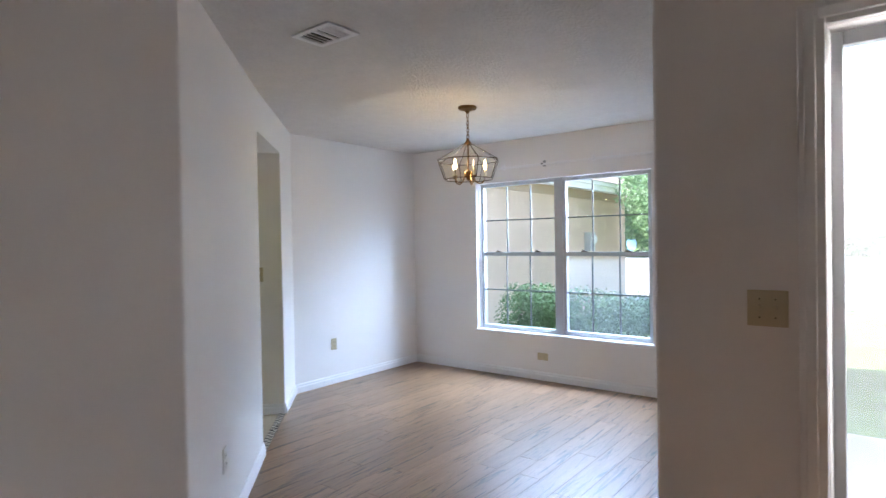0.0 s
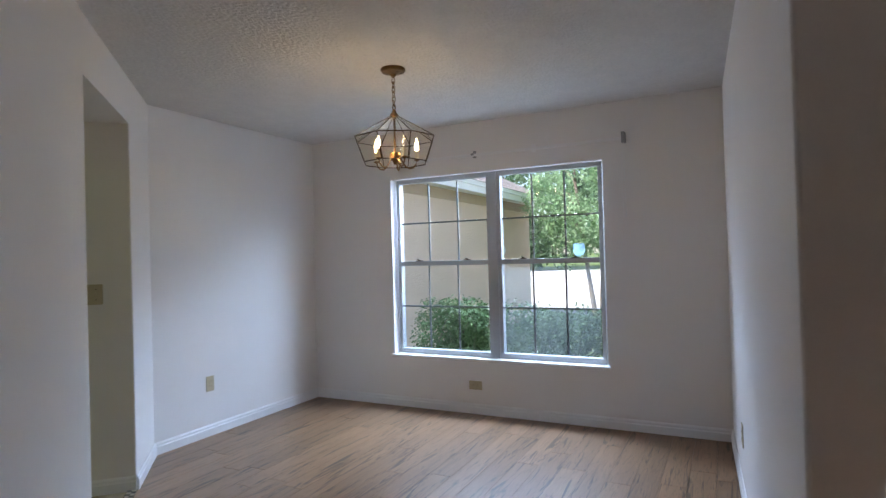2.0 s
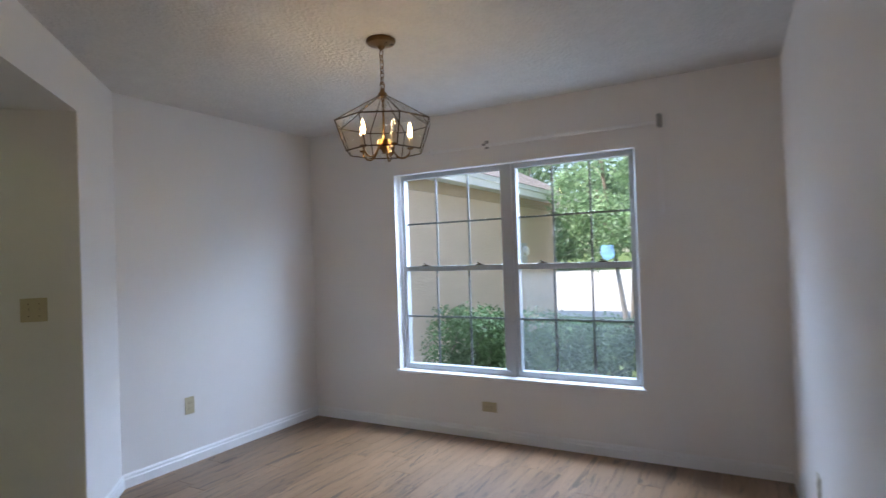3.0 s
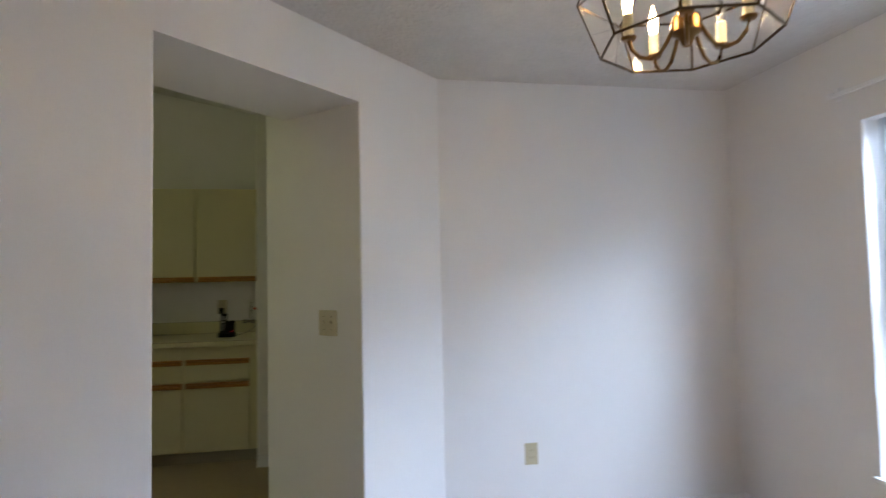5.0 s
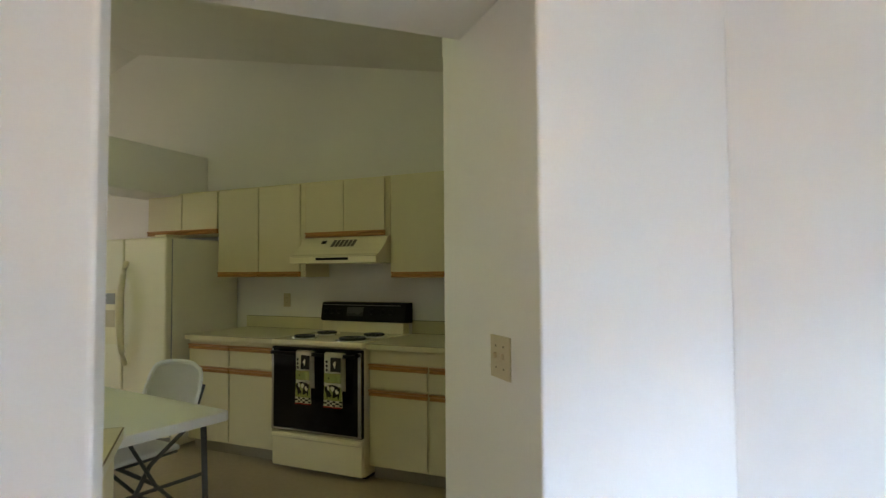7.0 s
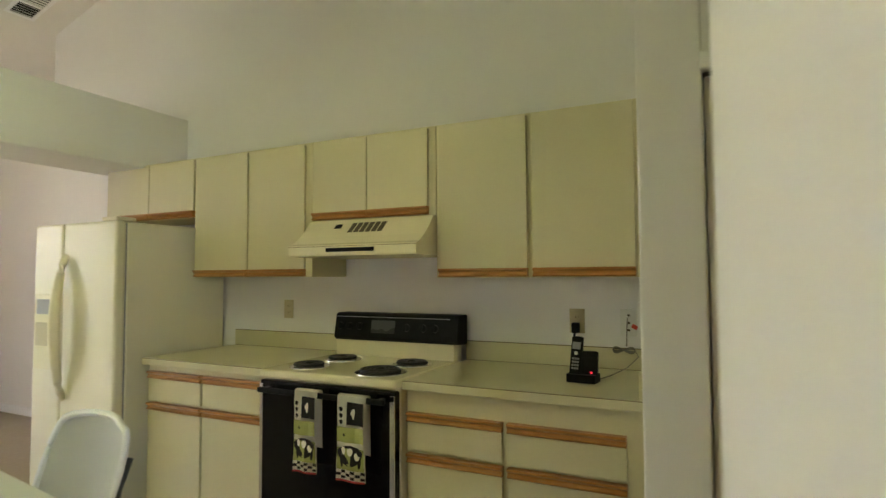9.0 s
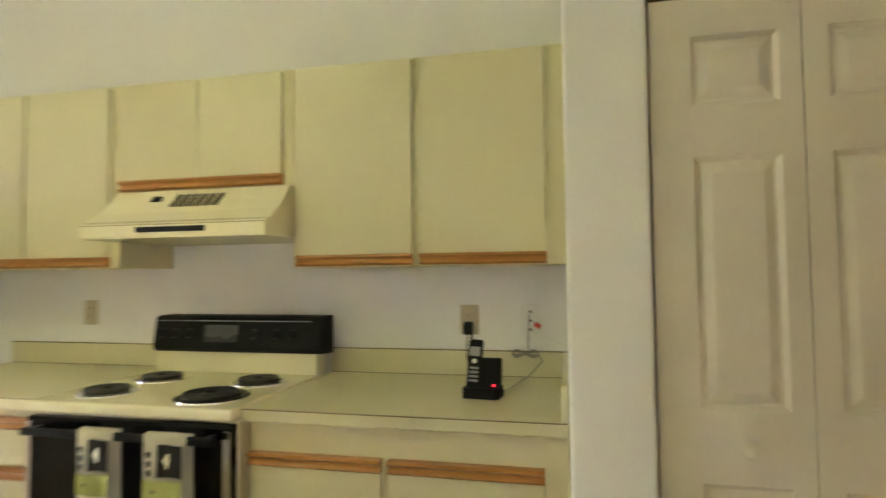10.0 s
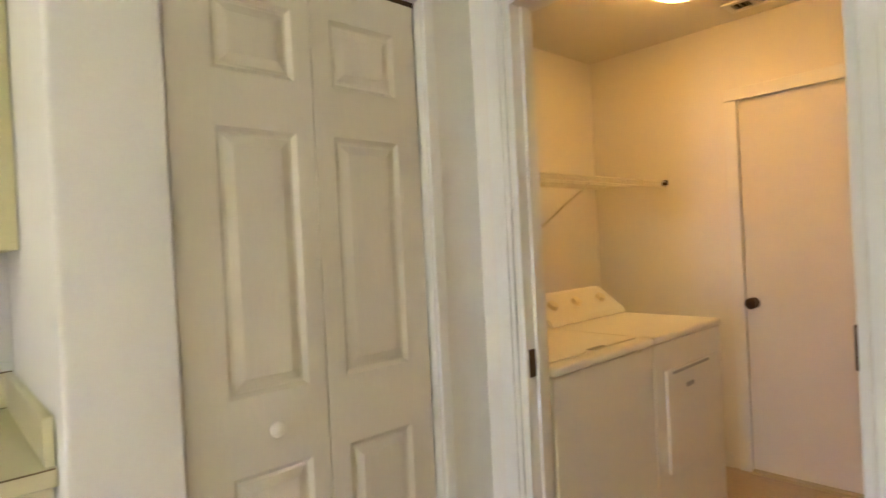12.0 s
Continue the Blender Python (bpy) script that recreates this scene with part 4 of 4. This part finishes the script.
for lx in (-.10, -1.14):
    fx = lx + (.04 if lx > -.5 else -.04)
    for ly in (-.08, -.53):
        part("leg", turn(tube([(lx, ly, .70), (fx, ly, .012)], .014, 10), TM), LEG, ft)
        part("foot_cap", turn(lathe([(.0, 0), (.017, 0), (.017, .03), (.0, .032)], (fx, ly, 0), 10), TM), BLACKPL, ft)
    part("cross_bar", turn(tube([(fx - .01 * (1 if lx > -.5 else -1), -.08, .22), (fx - .01 * (1 if lx > -.5 else -1), -.53, .22)], .011, 8), TM), LEG, ft)
    sgn = -1 if lx > -.5 else 1
    part("brace", turn(tube([(lx, -.305, .45), (lx + .36 * sgn, -.305, .695)], .009, 8), TM), LEG, ft)
    part("brace", turn(tube([(lx, -.08, .45), (lx, -.305, .45), (lx, -.53, .45)], .009, 8), TM), LEG, ft)
fc = thing("folding_chair", (.16, 4.75, 0), "white plastic folding chair with a grey steel frame", "chair")
CM = Matrix.Translation((.245, 4.53, 0)) @ Matrix.Rotation(radians(-4), 4, "Z")   # local: sits facing -y
def chair_back(u, v):
    """A place on the curved chair back: u across it, v up it."""
    half = .232 * (.66 + .34 * (1 - max(0.0, (v - .35) / .65) ** 3.2) ** (1 / 2.4))
    return Vector((u * half, .275 + .10 * v - .035 * u * u, .545 + .325 * v - .012 * abs(u) ** 3 * v))


own = bmesh.new()
g = [[own.verts.new(chair_back(i / 8 - 1, j / 20)) for j in range(21)] for i in range(17)]
for i in range(16):
    for j in range(20):
        own.faces.new((g[i][j], g[i + 1][j], g[i + 1][j + 1], g[i][j + 1]))
bmesh.ops.solidify(own, geom=own.faces[:], thickness=.012)
backrest = part("backrest", turn(own, CM), PLASTIC, fc, "", True)
edge = [chair_back(-1, j / 20) for j in range(21)] + [chair_back(i / 8 - 1, 1) for i in range(1, 16)] + [chair_back(1, 1 - j / 20) for j in range(21)]
part("rim", turn(tube(edge, .013, 8), CM), PLASTIC, backrest, "", True)
own = box(-.215, .215, -.21, .20, .425, .455, .014, 3)
part("seat", turn(own, CM), PLASTIC, fc, "", True)
for sx in (-1, 1):
    part("frame_rail", turn(tube([(sx * .232, .33, .76), (sx * .235, .25, .56), (sx * .238, .0, .40), (sx * .238, -.24, .01)], .012, 8), CM), LEG, fc)
    part("leg", turn(tube([(sx * .20, -.16, .43), (sx * .205, .05, .28), (sx * .205, .30, .01)], .011, 8), CM), LEG, fc)
    part("hinge_link", turn(tube([(sx * .222, -.16, .425), (sx * .222, .17, .425)], .008, 6), CM), LEG, fc)
part("cross_bar", turn(tube([(-.238, -.20, .08), (.238, -.20, .08)], .010, 8), CM), LEG, fc)
part("cross_bar", turn(tube([(-.205, .25, .07), (.205, .25, .07)], .010, 8), CM), LEG, fc)

# pantry folding door
pd = thing("door_5", ((PX0 + PX1) / 2, PY + .03, 0), "cream white six-panel folding pantry door, closed", "door")
pd["kind"] = "structure"


def panelled(x0, x1, y, panels, parent):
    """A moulded door leaf: a slab with framed raised panels on its face."""
    own = box(x0, x1, y + .012, y + .035, .015, 2.025)
    stile0, stile1 = panels[0][0], panels[0][1]
    zs = sorted((p[2], p[3]) for p in panels)
    box(x0, stile0, y, y + .012, .015, 2.025, bm=own)
    box(stile1, x1, y, y + .012, .015, 2.025, bm=own)
    edges = [.015] + [z for p in zs for z in p] + [2.025]
    for a, b in zip(edges[::2], edges[1::2]):
        box(stile0, stile1, y, y + .012, a, b, bm=own)
    leaf = part("leaf", own, DOORW, parent)
    for a, b, z0, z1 in panels:
        own = bmesh.new()
        rings = []
        for d, dy in ((0, 0.0), (.012, .009), (.020, .009), (.042, .001)):
            rings.append([own.verts.new((xx, y + dy, zz)) for xx, zz in ((a + d, z0 + d), (b - d, z0 + d), (b - d, z1 - d), (a + d, z1 - d))])
        for p, q in zip(rings, rings[1:]):
            for k in range(4):
                own.faces.new((p[k], p[(k + 1) % 4], q[(k + 1) % 4], q[k]))
        own.faces.new(rings[-1])
        part("panel", own, DOORW, leaf)
    return leaf


mid = (PX0 + PX1) / 2
for x0, x1, a, b in ((PX0 + .006, mid - .0015, 2.368, 2.572), (mid + .0015, PX1 - .012, 2.682, 2.893)):
    panelled(x0, x1, PY + .022, [(a, b, 1.745, 1.925), (a, b, .985, 1.615), (a, b, .20, .805)], pd)
part("track", box(PX0, PX1, PY + .03, PY + .06, 2.030, 2.045), BRONZE, pd, "dark metal track")
part("knob", lathe([(0, 0), (.012, 0), (.012, -.005), (.020, -.008), (.021, -.012), (.014, -.016), (0, -.017)], (2.478, PY + .022, .898), 16, axis="y"), DOORW, pd, "", True)
part("casing", box(PX0 - .01, PX1 + .01, PY - .012, PY - .001, 2.046, 2.105, .004), TRIM, pd)
part("casing", box(PX1 + .002, PX1 + .045, PY - .012, PY - .001, .0, 2.045, .004), TRIM, pd)

# ---- laundry ----
WF, WB, WZ = 5.44, 6.13, .905


def machine(name, x0, x1, label, cat):
    t = thing(name, ((x0 + x1) / 2, 5.8, 0), label, cat)
    part("body", box(x0 + .002, x1 - .002, WF + .008, WB, .02, WZ - .032, .008), WASHER, t)
    part("base", box(x0 + .02, x1 - .02, WF + .03, WB - .02, 0, .02), BLACKPL, t)
    part("top", box(x0, x1, WF, WB, WZ - .030, WZ, .012, 3), WASHER, t)
    part("console", extrude_x([(WB - .20, WZ + .001), (WB - .185, WZ + .030), (WB - .045, WZ + .135), (WB + .0, WZ + .138), (WB + .02, WZ + .001)], x0 + .004, x1 - .004, bev=.008), WASHER, t)
    return t


w = machine("washing_machine", 3.325, 3.985, "white top-loading washing machine with a slanted console", "washer")
part("lid", box(3.37, 3.94, WF + .055, WB - .23, WZ, WZ + .007, .003), WASHER, w)
part("lid_grip", box(3.62, 3.72, WF + .056, WF + .075, WZ + .005, WZ + .0085, .001), GREYPL, w)
d = machine("clothes_dryer", 3.989, 4.645, "white front-loading clothes dryer", "dryer")
dd = part("door", box(4.075, 4.56, WF - .002, WF + .009, .33, .755, .004), WASHER, d)
part("door_handle", box(4.12, 4.47, WF - .006, WF - .001, .735, .747, .002), GREYPL, dd)
part("badge", box(4.24, 4.31, WF - .0055, WF - .0015, .66, .678, .001), GREYPL, d)
for t, xs in ((w, (3.45, 3.62, 3.84)), (d, (4.10, 4.30, 4.52))):
    for xx in xs:
        k = lathe([(0, 0), (.028, 0), (.025, .02), (0, .022)], (0, 0, 0), 16)
        turn(k, Matrix.Translation((xx, WB - .115, WZ + .084)) @ Matrix.Rotation(.64, 4, "X"))
        part("knob", k, FRIDGE_H, t, "", True)

ws = thing("wire_shelf", (4.2, 6.2, 1.6), "white coated wire shelf with angled braces over the washer", "shelf")
for yy, zz in ((5.915, 1.620), (5.915, 1.590), (6.15, 1.620), (6.37, 1.620)):
    part("long_wire", tube([(3.33, yy, zz), (5.12, yy, zz)], .0035, 6), WIRE, ws)
own = bmesh.new()
for q in range(70):
    x = 3.335 + q * .0255
    tube([(x, 6.37, 1.623), (x, 5.915, 1.623), (x, 5.912, 1.59)], .0017, 4, own)
tagged(part("wire_mesh", own, WIRE, ws), "row of thin cross wires", kind="stuff")
for xx in (3.45, 4.35):
    part("brace", tube([(xx, 5.92, 1.60), (xx, 6.385, 1.29)], .006, 6), WIRE, ws)
part("end_bracket", box(5.120, 5.132, 5.90, 5.935, 1.600, 1.630, .003), BRONZE, ws)

ll = thing("ceiling_light", (4.38, 5.44, 2.44), "round glowing glass dome light on the laundry ceiling", "ceiling light")
part("ring", lathe([(0, 2.439), (.155, 2.439), (.155, 2.415), (.140, 2.410), (0, 2.410)], (4.38, 5.44, 0), 28), BRASS, ll, "", True)
part("shade", lathe([(0, 2.409), (.135, 2.409), (.125, 2.385), (.09, 2.366), (.04, 2.358), (0, 2.357)], (4.38, 5.44, 0), 28), DOME, ll, "glowing glass dome", True)

# ---- dining room ----
CX, CY = 3.452, 2.345
ch = thing("chandelier", (CX, CY, 2.44), "antique brass lantern chandelier with clear glass panes with candle bulbs", "chandelier")
part("canopy", lathe([(0, 2.439), (.072, 2.439), (.074, 2.430), (.066, 2.418), (.020, 2.405), (.012, 2.392), (0, 2.390)], (CX, CY, 0), 28), BRASS, ch, "", True)
own = bmesh.new()
for q in range(6):
    zc = 2.370 - q * .027
    c, s = (1, 0) if q % 2 else (0, 1)
    pts = [(CX + .010 * math.cos(a) * c, CY + .010 * math.cos(a) * s, zc + .019 * math.sin(a)) for a in (2 * math.pi * k / 14 for k in range(15))]
    tube(pts, .0026, 6, own, False)
part("chain", own, BRASS, ch, "", True)
own = bmesh.new()
tube([(CX + .017 * math.cos(a), CY, 2.212 + .017 * math.sin(a)) for a in (2 * math.pi * k / 16 for k in range(17))], .0034, 6, own, False)
part("hanging_loop", own, BRASS, ch, "", True)
ZA, ZU, ZL, RU, RL = 2.155, 2.025, 1.882, .244, .192
part("hub", lathe([(0, 2.198), (.010, 2.196), (.014, 2.180), (.022, 2.172), (.030, 2.150), (.024, 2.142), (0, 2.140)], (CX, CY, 0), 18), BRASS, ch, "", True)
part("stem", tube([(CX, CY, 2.14), (CX, CY, 1.93)], .006, 8), BRASS, ch)


def ring(r, z, q):
    a = radians(8 + 45 * q)
    return Vector((CX + r * math.cos(a), CY + r * math.sin(a), z))


for q in range(8):
    top, u0, u1, l0, l1 = ring(.028, ZA, q), ring(RU, ZU, q), ring(RU, ZU, q + 1), ring(RL, ZL, q), ring(RL, ZL, q + 1)
    t1 = ring(.028, ZA, q + 1)
    part("came", tube([top, u0], .0034, 6), CAME, ch)
    part("came", tube([u0, u1], .0038, 6), CAME, ch)
    part("came", tube([u0, l0], .0034, 6), CAME, ch)
    part("came", tube([l0, l1], .0034, 6), CAME, ch)
    for quad in ((top, u0, u1, t1), (u0, l0, l1, u1)):
        mid3 = sum(quad, Vector()) / 4
        p = part("pane", slab([p + (mid3 - p) * .012 for p in quad], .003), BEVELGLASS, ch)
        p.visible_shadow = False
part("arm_hub", lathe([(0, 1.945), (.030, 1.942), (.034, 1.93), (.034, 1.905), (.018, 1.895), (.010, 1.875), (0, 1.872)], (CX, CY, 0), 20), BRASS, ch, "", True)
for q in range(5):
    a = radians(20 + 72 * q)
    c, s = math.cos(a), math.sin(a)
    pts = [(CX + r * c, CY + r * s, z) for r, z in ((.030, 1.915), (.045, 1.885), (.060, 1.862), (.082, 1.850), (.105, 1.855), (.122, 1.873), (.128, 1.895))]
    arm = part("arm", tube(pts, .0048, 8), BRASS, ch, "", True)
    bx, by = CX + .128 * c, CY + .128 * s
    part("drip_cup", lathe([(0, 1.893), (.014, 1.895), (.018, 1.902), (.012, 1.904), (0, 1.904)], (bx, by, 0), 14), BRASS, arm, "", True)
    part("candle_sleeve", lathe([(0, 1.904), (.0115, 1.904), (.0115, 1.955), (0, 1.956)], (bx, by, 0), 14), CANDLE, arm, "ivory candle sleeve", True)
    lit = q in (1, 2, 4)
    b = part("bulb", lathe([(0, 1.957), (.008, 1.958), (.010, 1.970), (.0118, 1.982), (.0095, 1.998), (.005, 2.014), (.0015, 2.030), (0, 2.031)], (bx, by, 0), 14), BULB_ON if lit else BULB_OFF, arm, "glowing flame bulb" if lit else "clear unlit flame bulb", True)

# ---- outdoors ----
gh = thing("garage_wing", (9.2, 7.0, -.16), "beige stucco garage wing with white eaves and a shingle roof", "house")
GX1, GY = 13.2, 4.72
part("wall", box(5.26, GX1, GY, GY + .2, -.16, 2.50), STUCCO, gh)
part("wall", box(GX1 - .2, GX1, GY + .2, 10.5, -.16, 2.50), STUCCO, gh)
part("frieze_board", box(5.26, GX1 + .01, GY - .02, GY - .001, 2.24, 2.414), FRIEZE_SHADE, gh, "tan frieze board, the eave's shade put into its colour")
EY, EX = 4.34, 13.75
part("soffit", prism([(5.2, EY + .02), (EX - .02, EY + .02), (EX - .02, 10.9), (5.2, 10.9)], 2.415, 2.435), FASCIA, gh, "white eave soffit")
part("fascia", box(5.2, EX, EY, EY + .025, 2.37, 2.51, .003), FASCIA, gh)
part("fascia", box(5.2, EX + .03, EY - .035, EY, 2.475, 2.57, .008), FASCIA, gh, "white gutter board")
part("fascia", box(EX - .025, EX, EY + .025, 10.9, 2.37, 2.51, .003), FASCIA, gh)
own = bmesh.new()
for q in range(24):
    y0, z0 = EY - .05 + q * .135, 2.55 + q * .135 * .55
    xe = EX + .05 - q * .135
    vs = [own.verts.new(p) for p in ((5.2, y0, z0 + .014), (xe, y0, z0 + .014), (xe - .16, y0 + .16, z0 + .090), (5.2, y0 + .16, z0 + .090), (5.2, y0, z0), (xe, y0, z0), (xe - .16, y0 + .16, z0 + .076), (5.2, y0 + .16, z0 + .076))]
    for f in ((0, 1, 2, 3), (7, 6, 5, 4), (0, 4, 5, 1), (1, 5, 6, 2), (2, 6, 7, 3), (3, 7, 4, 0)):
        own.faces.new([vs[i] for i in f])
tagged(part("shingle_courses", own, SHINGLE, gh), "overlapping grey shingle courses", kind="stuff")
own = bmesh.new()
a = [own.verts.new(p) for p in ((EX + .05, EY - .05, 2.54), (EX + .05, 11, 2.54), (EX - 3.2, 7.6, 4.33), (5.2, 7.6, 4.33), (5.2, 11, 2.54))]
own.faces.new((a[0], a[1], a[2]))
own.faces.new((a[1], a[4], a[3], a[2]))
part("roof", own, SHINGLE, gh)
mb = thing("meter_box", (11.0, GY, 1.25), "grey utility box on the garage wall", "utility box")
part("case", box(10.87, 11.13, GY - .14, GY, 1.16, 1.55, .01), METER, mb)
part("dial", lathe([(0, -.14), (.085, -.14), (.08, -.20), (0, -.21)], (11.0, GY, 1.40), 18, axis="y"), IVORY, mb, "", True)


def leaves(n, size, place, seed):
    """A cloud of small bent leaves, set where place() says."""
    rnd = random.Random(seed)
    verts, faces = [], []
    for _ in range(n):
        p, out = place(rnd)
        d = Vector((rnd.gauss(0, 1), rnd.gauss(0, 1), rnd.gauss(0, .8))).normalized()
        nrm = (out + Vector((rnd.gauss(0, .6), rnd.gauss(0, .6), rnd.gauss(0.3, .5)))).normalized()
        u = d.cross(nrm).normalized()
        w2 = nrm.cross(u).normalized()
        s = size * rnd.uniform(.6, 1.3)
        b = len(verts)
        verts += [p, p + w2 * s * .45 + u * s * .24 + nrm * s * .07, p + w2 * s, p + w2 * s * .45 - u * s * .24 + nrm * s * .07]
        faces += [(b, b + 1, b + 2), (b, b + 2, b + 3)]
    me = bpy.data.meshes.new("foliage")
    me.from_pydata([tuple(v) for v in verts], [], faces)
    return me


def add_leaves(parent, me, m, label=""):
    me.materials.append(m)
    off = ROOT[parent.name]
    me.transform(Matrix.Translation(-off))
    ob = new("crown", me)
    ob.parent = parent
    tagged(ob, label, kind="stuff")
    return ob


def bush(x0, x1, y0, y1, h, n, seed, label):
    b = thing("hedge_bush", ((x0 + x1) / 2, (y0 + y1) / 2, -.16), label, "bush", "bushes under the window")
    rnd = random.Random(seed + 9)
    for q in range(9):
        sx, sy = rnd.uniform(x0 + .2, x1 - .2), rnd.uniform(y0 + .15, y1 - .15)
        part("stem", tube([(sx, sy, -.16), (sx + rnd.uniform(-.1, .1), sy + rnd.uniform(-.1, .1), h * .5), (sx + rnd.uniform(-.15, .15), sy + rnd.uniform(-.15, .15), h * .9)], [.016, .011, .004], 6), BARK, b)
    lumps = [(rnd.uniform(x0 + .15, x1 - .15), rnd.uniform(y0 + .15, y1 - .15), rnd.uniform(.15, h - .17), rnd.uniform(.18, .30)) for _ in range(26)]
    lumps += [(x0 + (x1 - x0) * rnd.uniform(.2, .8), y0 + (y1 - y0) * (q + .5) / 7, h - .16, .2) for q in range(7)]

    def place(r):
        cx, cy, cz, rad = r.choice(lumps)
        o = Vector((r.gauss(0, 1), r.gauss(0, 1), r.gauss(0, 1))).normalized()
        p = Vector((cx, cy, cz)) + o * rad * r.uniform(.55, 1.0)
        p.z = max(p.z, -.14)
        return p, o

    add_leaves(b, leaves(n, .042, place, seed), LEAF, "small glossy green leaves")


bush(5.55, 6.35, 2.52, 3.62, .84, 15000, 5, "dense dark green clipped bush under the window")
bush(5.75, 6.55, .75, 2.50, .80, 18000, 6, "dense green clipped bush under the window")


def tree(x, y, h, spread, low, n, size, m, seed, label, trunks=3):
    t = thing("tree", (x, y, -.16), label, "tree")
    rnd = random.Random(seed)
    lumps = []
    for q in range(trunks):
        a = 2 * math.pi * q / trunks + rnd.uniform(-.3, .3)
        k = spread * .35
        pts = [(x + .08 * math.cos(a), y + .08 * math.sin(a), -.16), (x + k * .5 * math.cos(a), y + k * .5 * math.sin(a), low * .7), (x + k * math.cos(a), y + k * math.sin(a), low + (h - low) * .45), (x + k * 1.2 * math.cos(a), y + k * 1.2 * math.sin(a), h * .9)]
        tr = part("trunk", tube(pts, [.022 * h * .6, .014 * h * .6, .009 * h * .6, .004], 8), BARK, t, "", True)
        for j in range(4):
            b0 = Vector(pts[1]).lerp(Vector(pts[2]), .2 + .25 * j)
            a2 = a + rnd.uniform(-1.6, 1.6)
            e = b0 + Vector((math.cos(a2), math.sin(a2), .55)) * spread * .5
            part("limb", tube([b0, b0.lerp(e, .5) + Vector((0, 0, .08)), e], [.02, .012, .004], 6), BARK, tr)
            lumps.append((*e, spread * .34))
    for q in range(46):
        a, r0, z = rnd.uniform(0, 6.283), math.sqrt(rnd.random()) * spread, rnd.random()
        prof = math.sqrt(max(.05, 1 - (2 * z - .85) ** 2))
        lumps.append((x + r0 * prof * math.cos(a), y + r0 * prof * math.sin(a), low + (h - low) * z, spread * rnd.uniform(.18, .34)))

    def place(r):
        cx, cy, cz, rad = r.choice(lumps)
        o = Vector((r.gauss(0, 1), r.gauss(0, 1), r.gauss(0, 1))).normalized()
        return Vector((cx, cy, cz)) + o * rad * r.uniform(.3, 1.0), o

    add_leaves(t, leaves(n, size, place, seed + 1), m, "uneven crown of many leaves")


tree(12.2, 2.95, 4.7, 1.35, 1.3, 24000, .08, LEAF2, 21, "small broad-leaved tree with several stems beside the drive", 5)
tree(49, 17, 13.0, 7.5, 1.0, 9000, .62, LEAF3, 31, "large dark tree beyond the drive", 2)
tree(52.0, 4.5, 13.0, 8.0, 1.0, 9000, .66, LEAF3, 41, "large dark tree beyond the drive", 2)
tree(19.5, -1.9, 5.5, 2.2, .9, 9000, .18, LEAF2, 51, "leafy tree in the front yard", 2)
tree(50.0, -9.0, 13.0, 8.0, .8, 8000, .66, LEAF3, 61, "large dark tree beyond the drive", 2)

# ---- mosaic strip and floor planks ----
ts = thing("threshold_strip", ((L[0] + R[0]) / 2, (L[1] + R[1]) / 2, 0), "narrow black and cream mosaic strip at the kitchen opening", "threshold")
ln = math.dist(L, R)
TMX = Matrix.Translation((L[0], L[1], 0)) @ Matrix.Rotation(math.atan2(R[1] - L[1], R[0] - L[0]), 4, "Z")
part("grout", turn(box(.002, ln - .002, -.004, .052, -.012, .003), TMX), TANDARK, ts)
n = int(ln / .030)
for q in range(n):
    for r2 in range(2):
        x0 = .004 + q * (ln - .008) / n
        part("tile", turn(box(x0, x0 + (ln - .008) / n - .004, -.001 + r2 * .026, .021 + r2 * .026, .002, .0065, .001, 1), TMX), TILE_K if (q + r2) % 2 else TILE_W, ts)

FLOOR = bpy.data.objects["floor"]
ROOT[FLOOR.name] = Vector((0, 0, 0))
rnd = random.Random(77)
PW = .143
y = -.72
while y < YB:
    y1 = min(y + PW, YB - .002)

    def left(yy):
        return yy - 1.0 + (.002 if yy > 1.9 else 0) if yy > 1.87 else -1.4

    x_end = 1.978 if y1 < .50 else XW - .002
    x = max(left(y), left(y1)) - rnd.uniform(0, .8)
    first = True
    while x < x_end:
        xe = min(x + 1.22, x_end)
        a0, a1 = (left(y), left(y1)) if first else (x, x)
        first = False
        if xe > max(a0, a1) + .03:
            g = .0010
            own = prism([(a0 + g, y + g), (xe - g, y + g), (xe - g, y1 - g), (a1 + g, y1 - g)], -.012, 0)
            part("plank", own, PLANK, FLOOR)
        x += 1.22
    y += PW
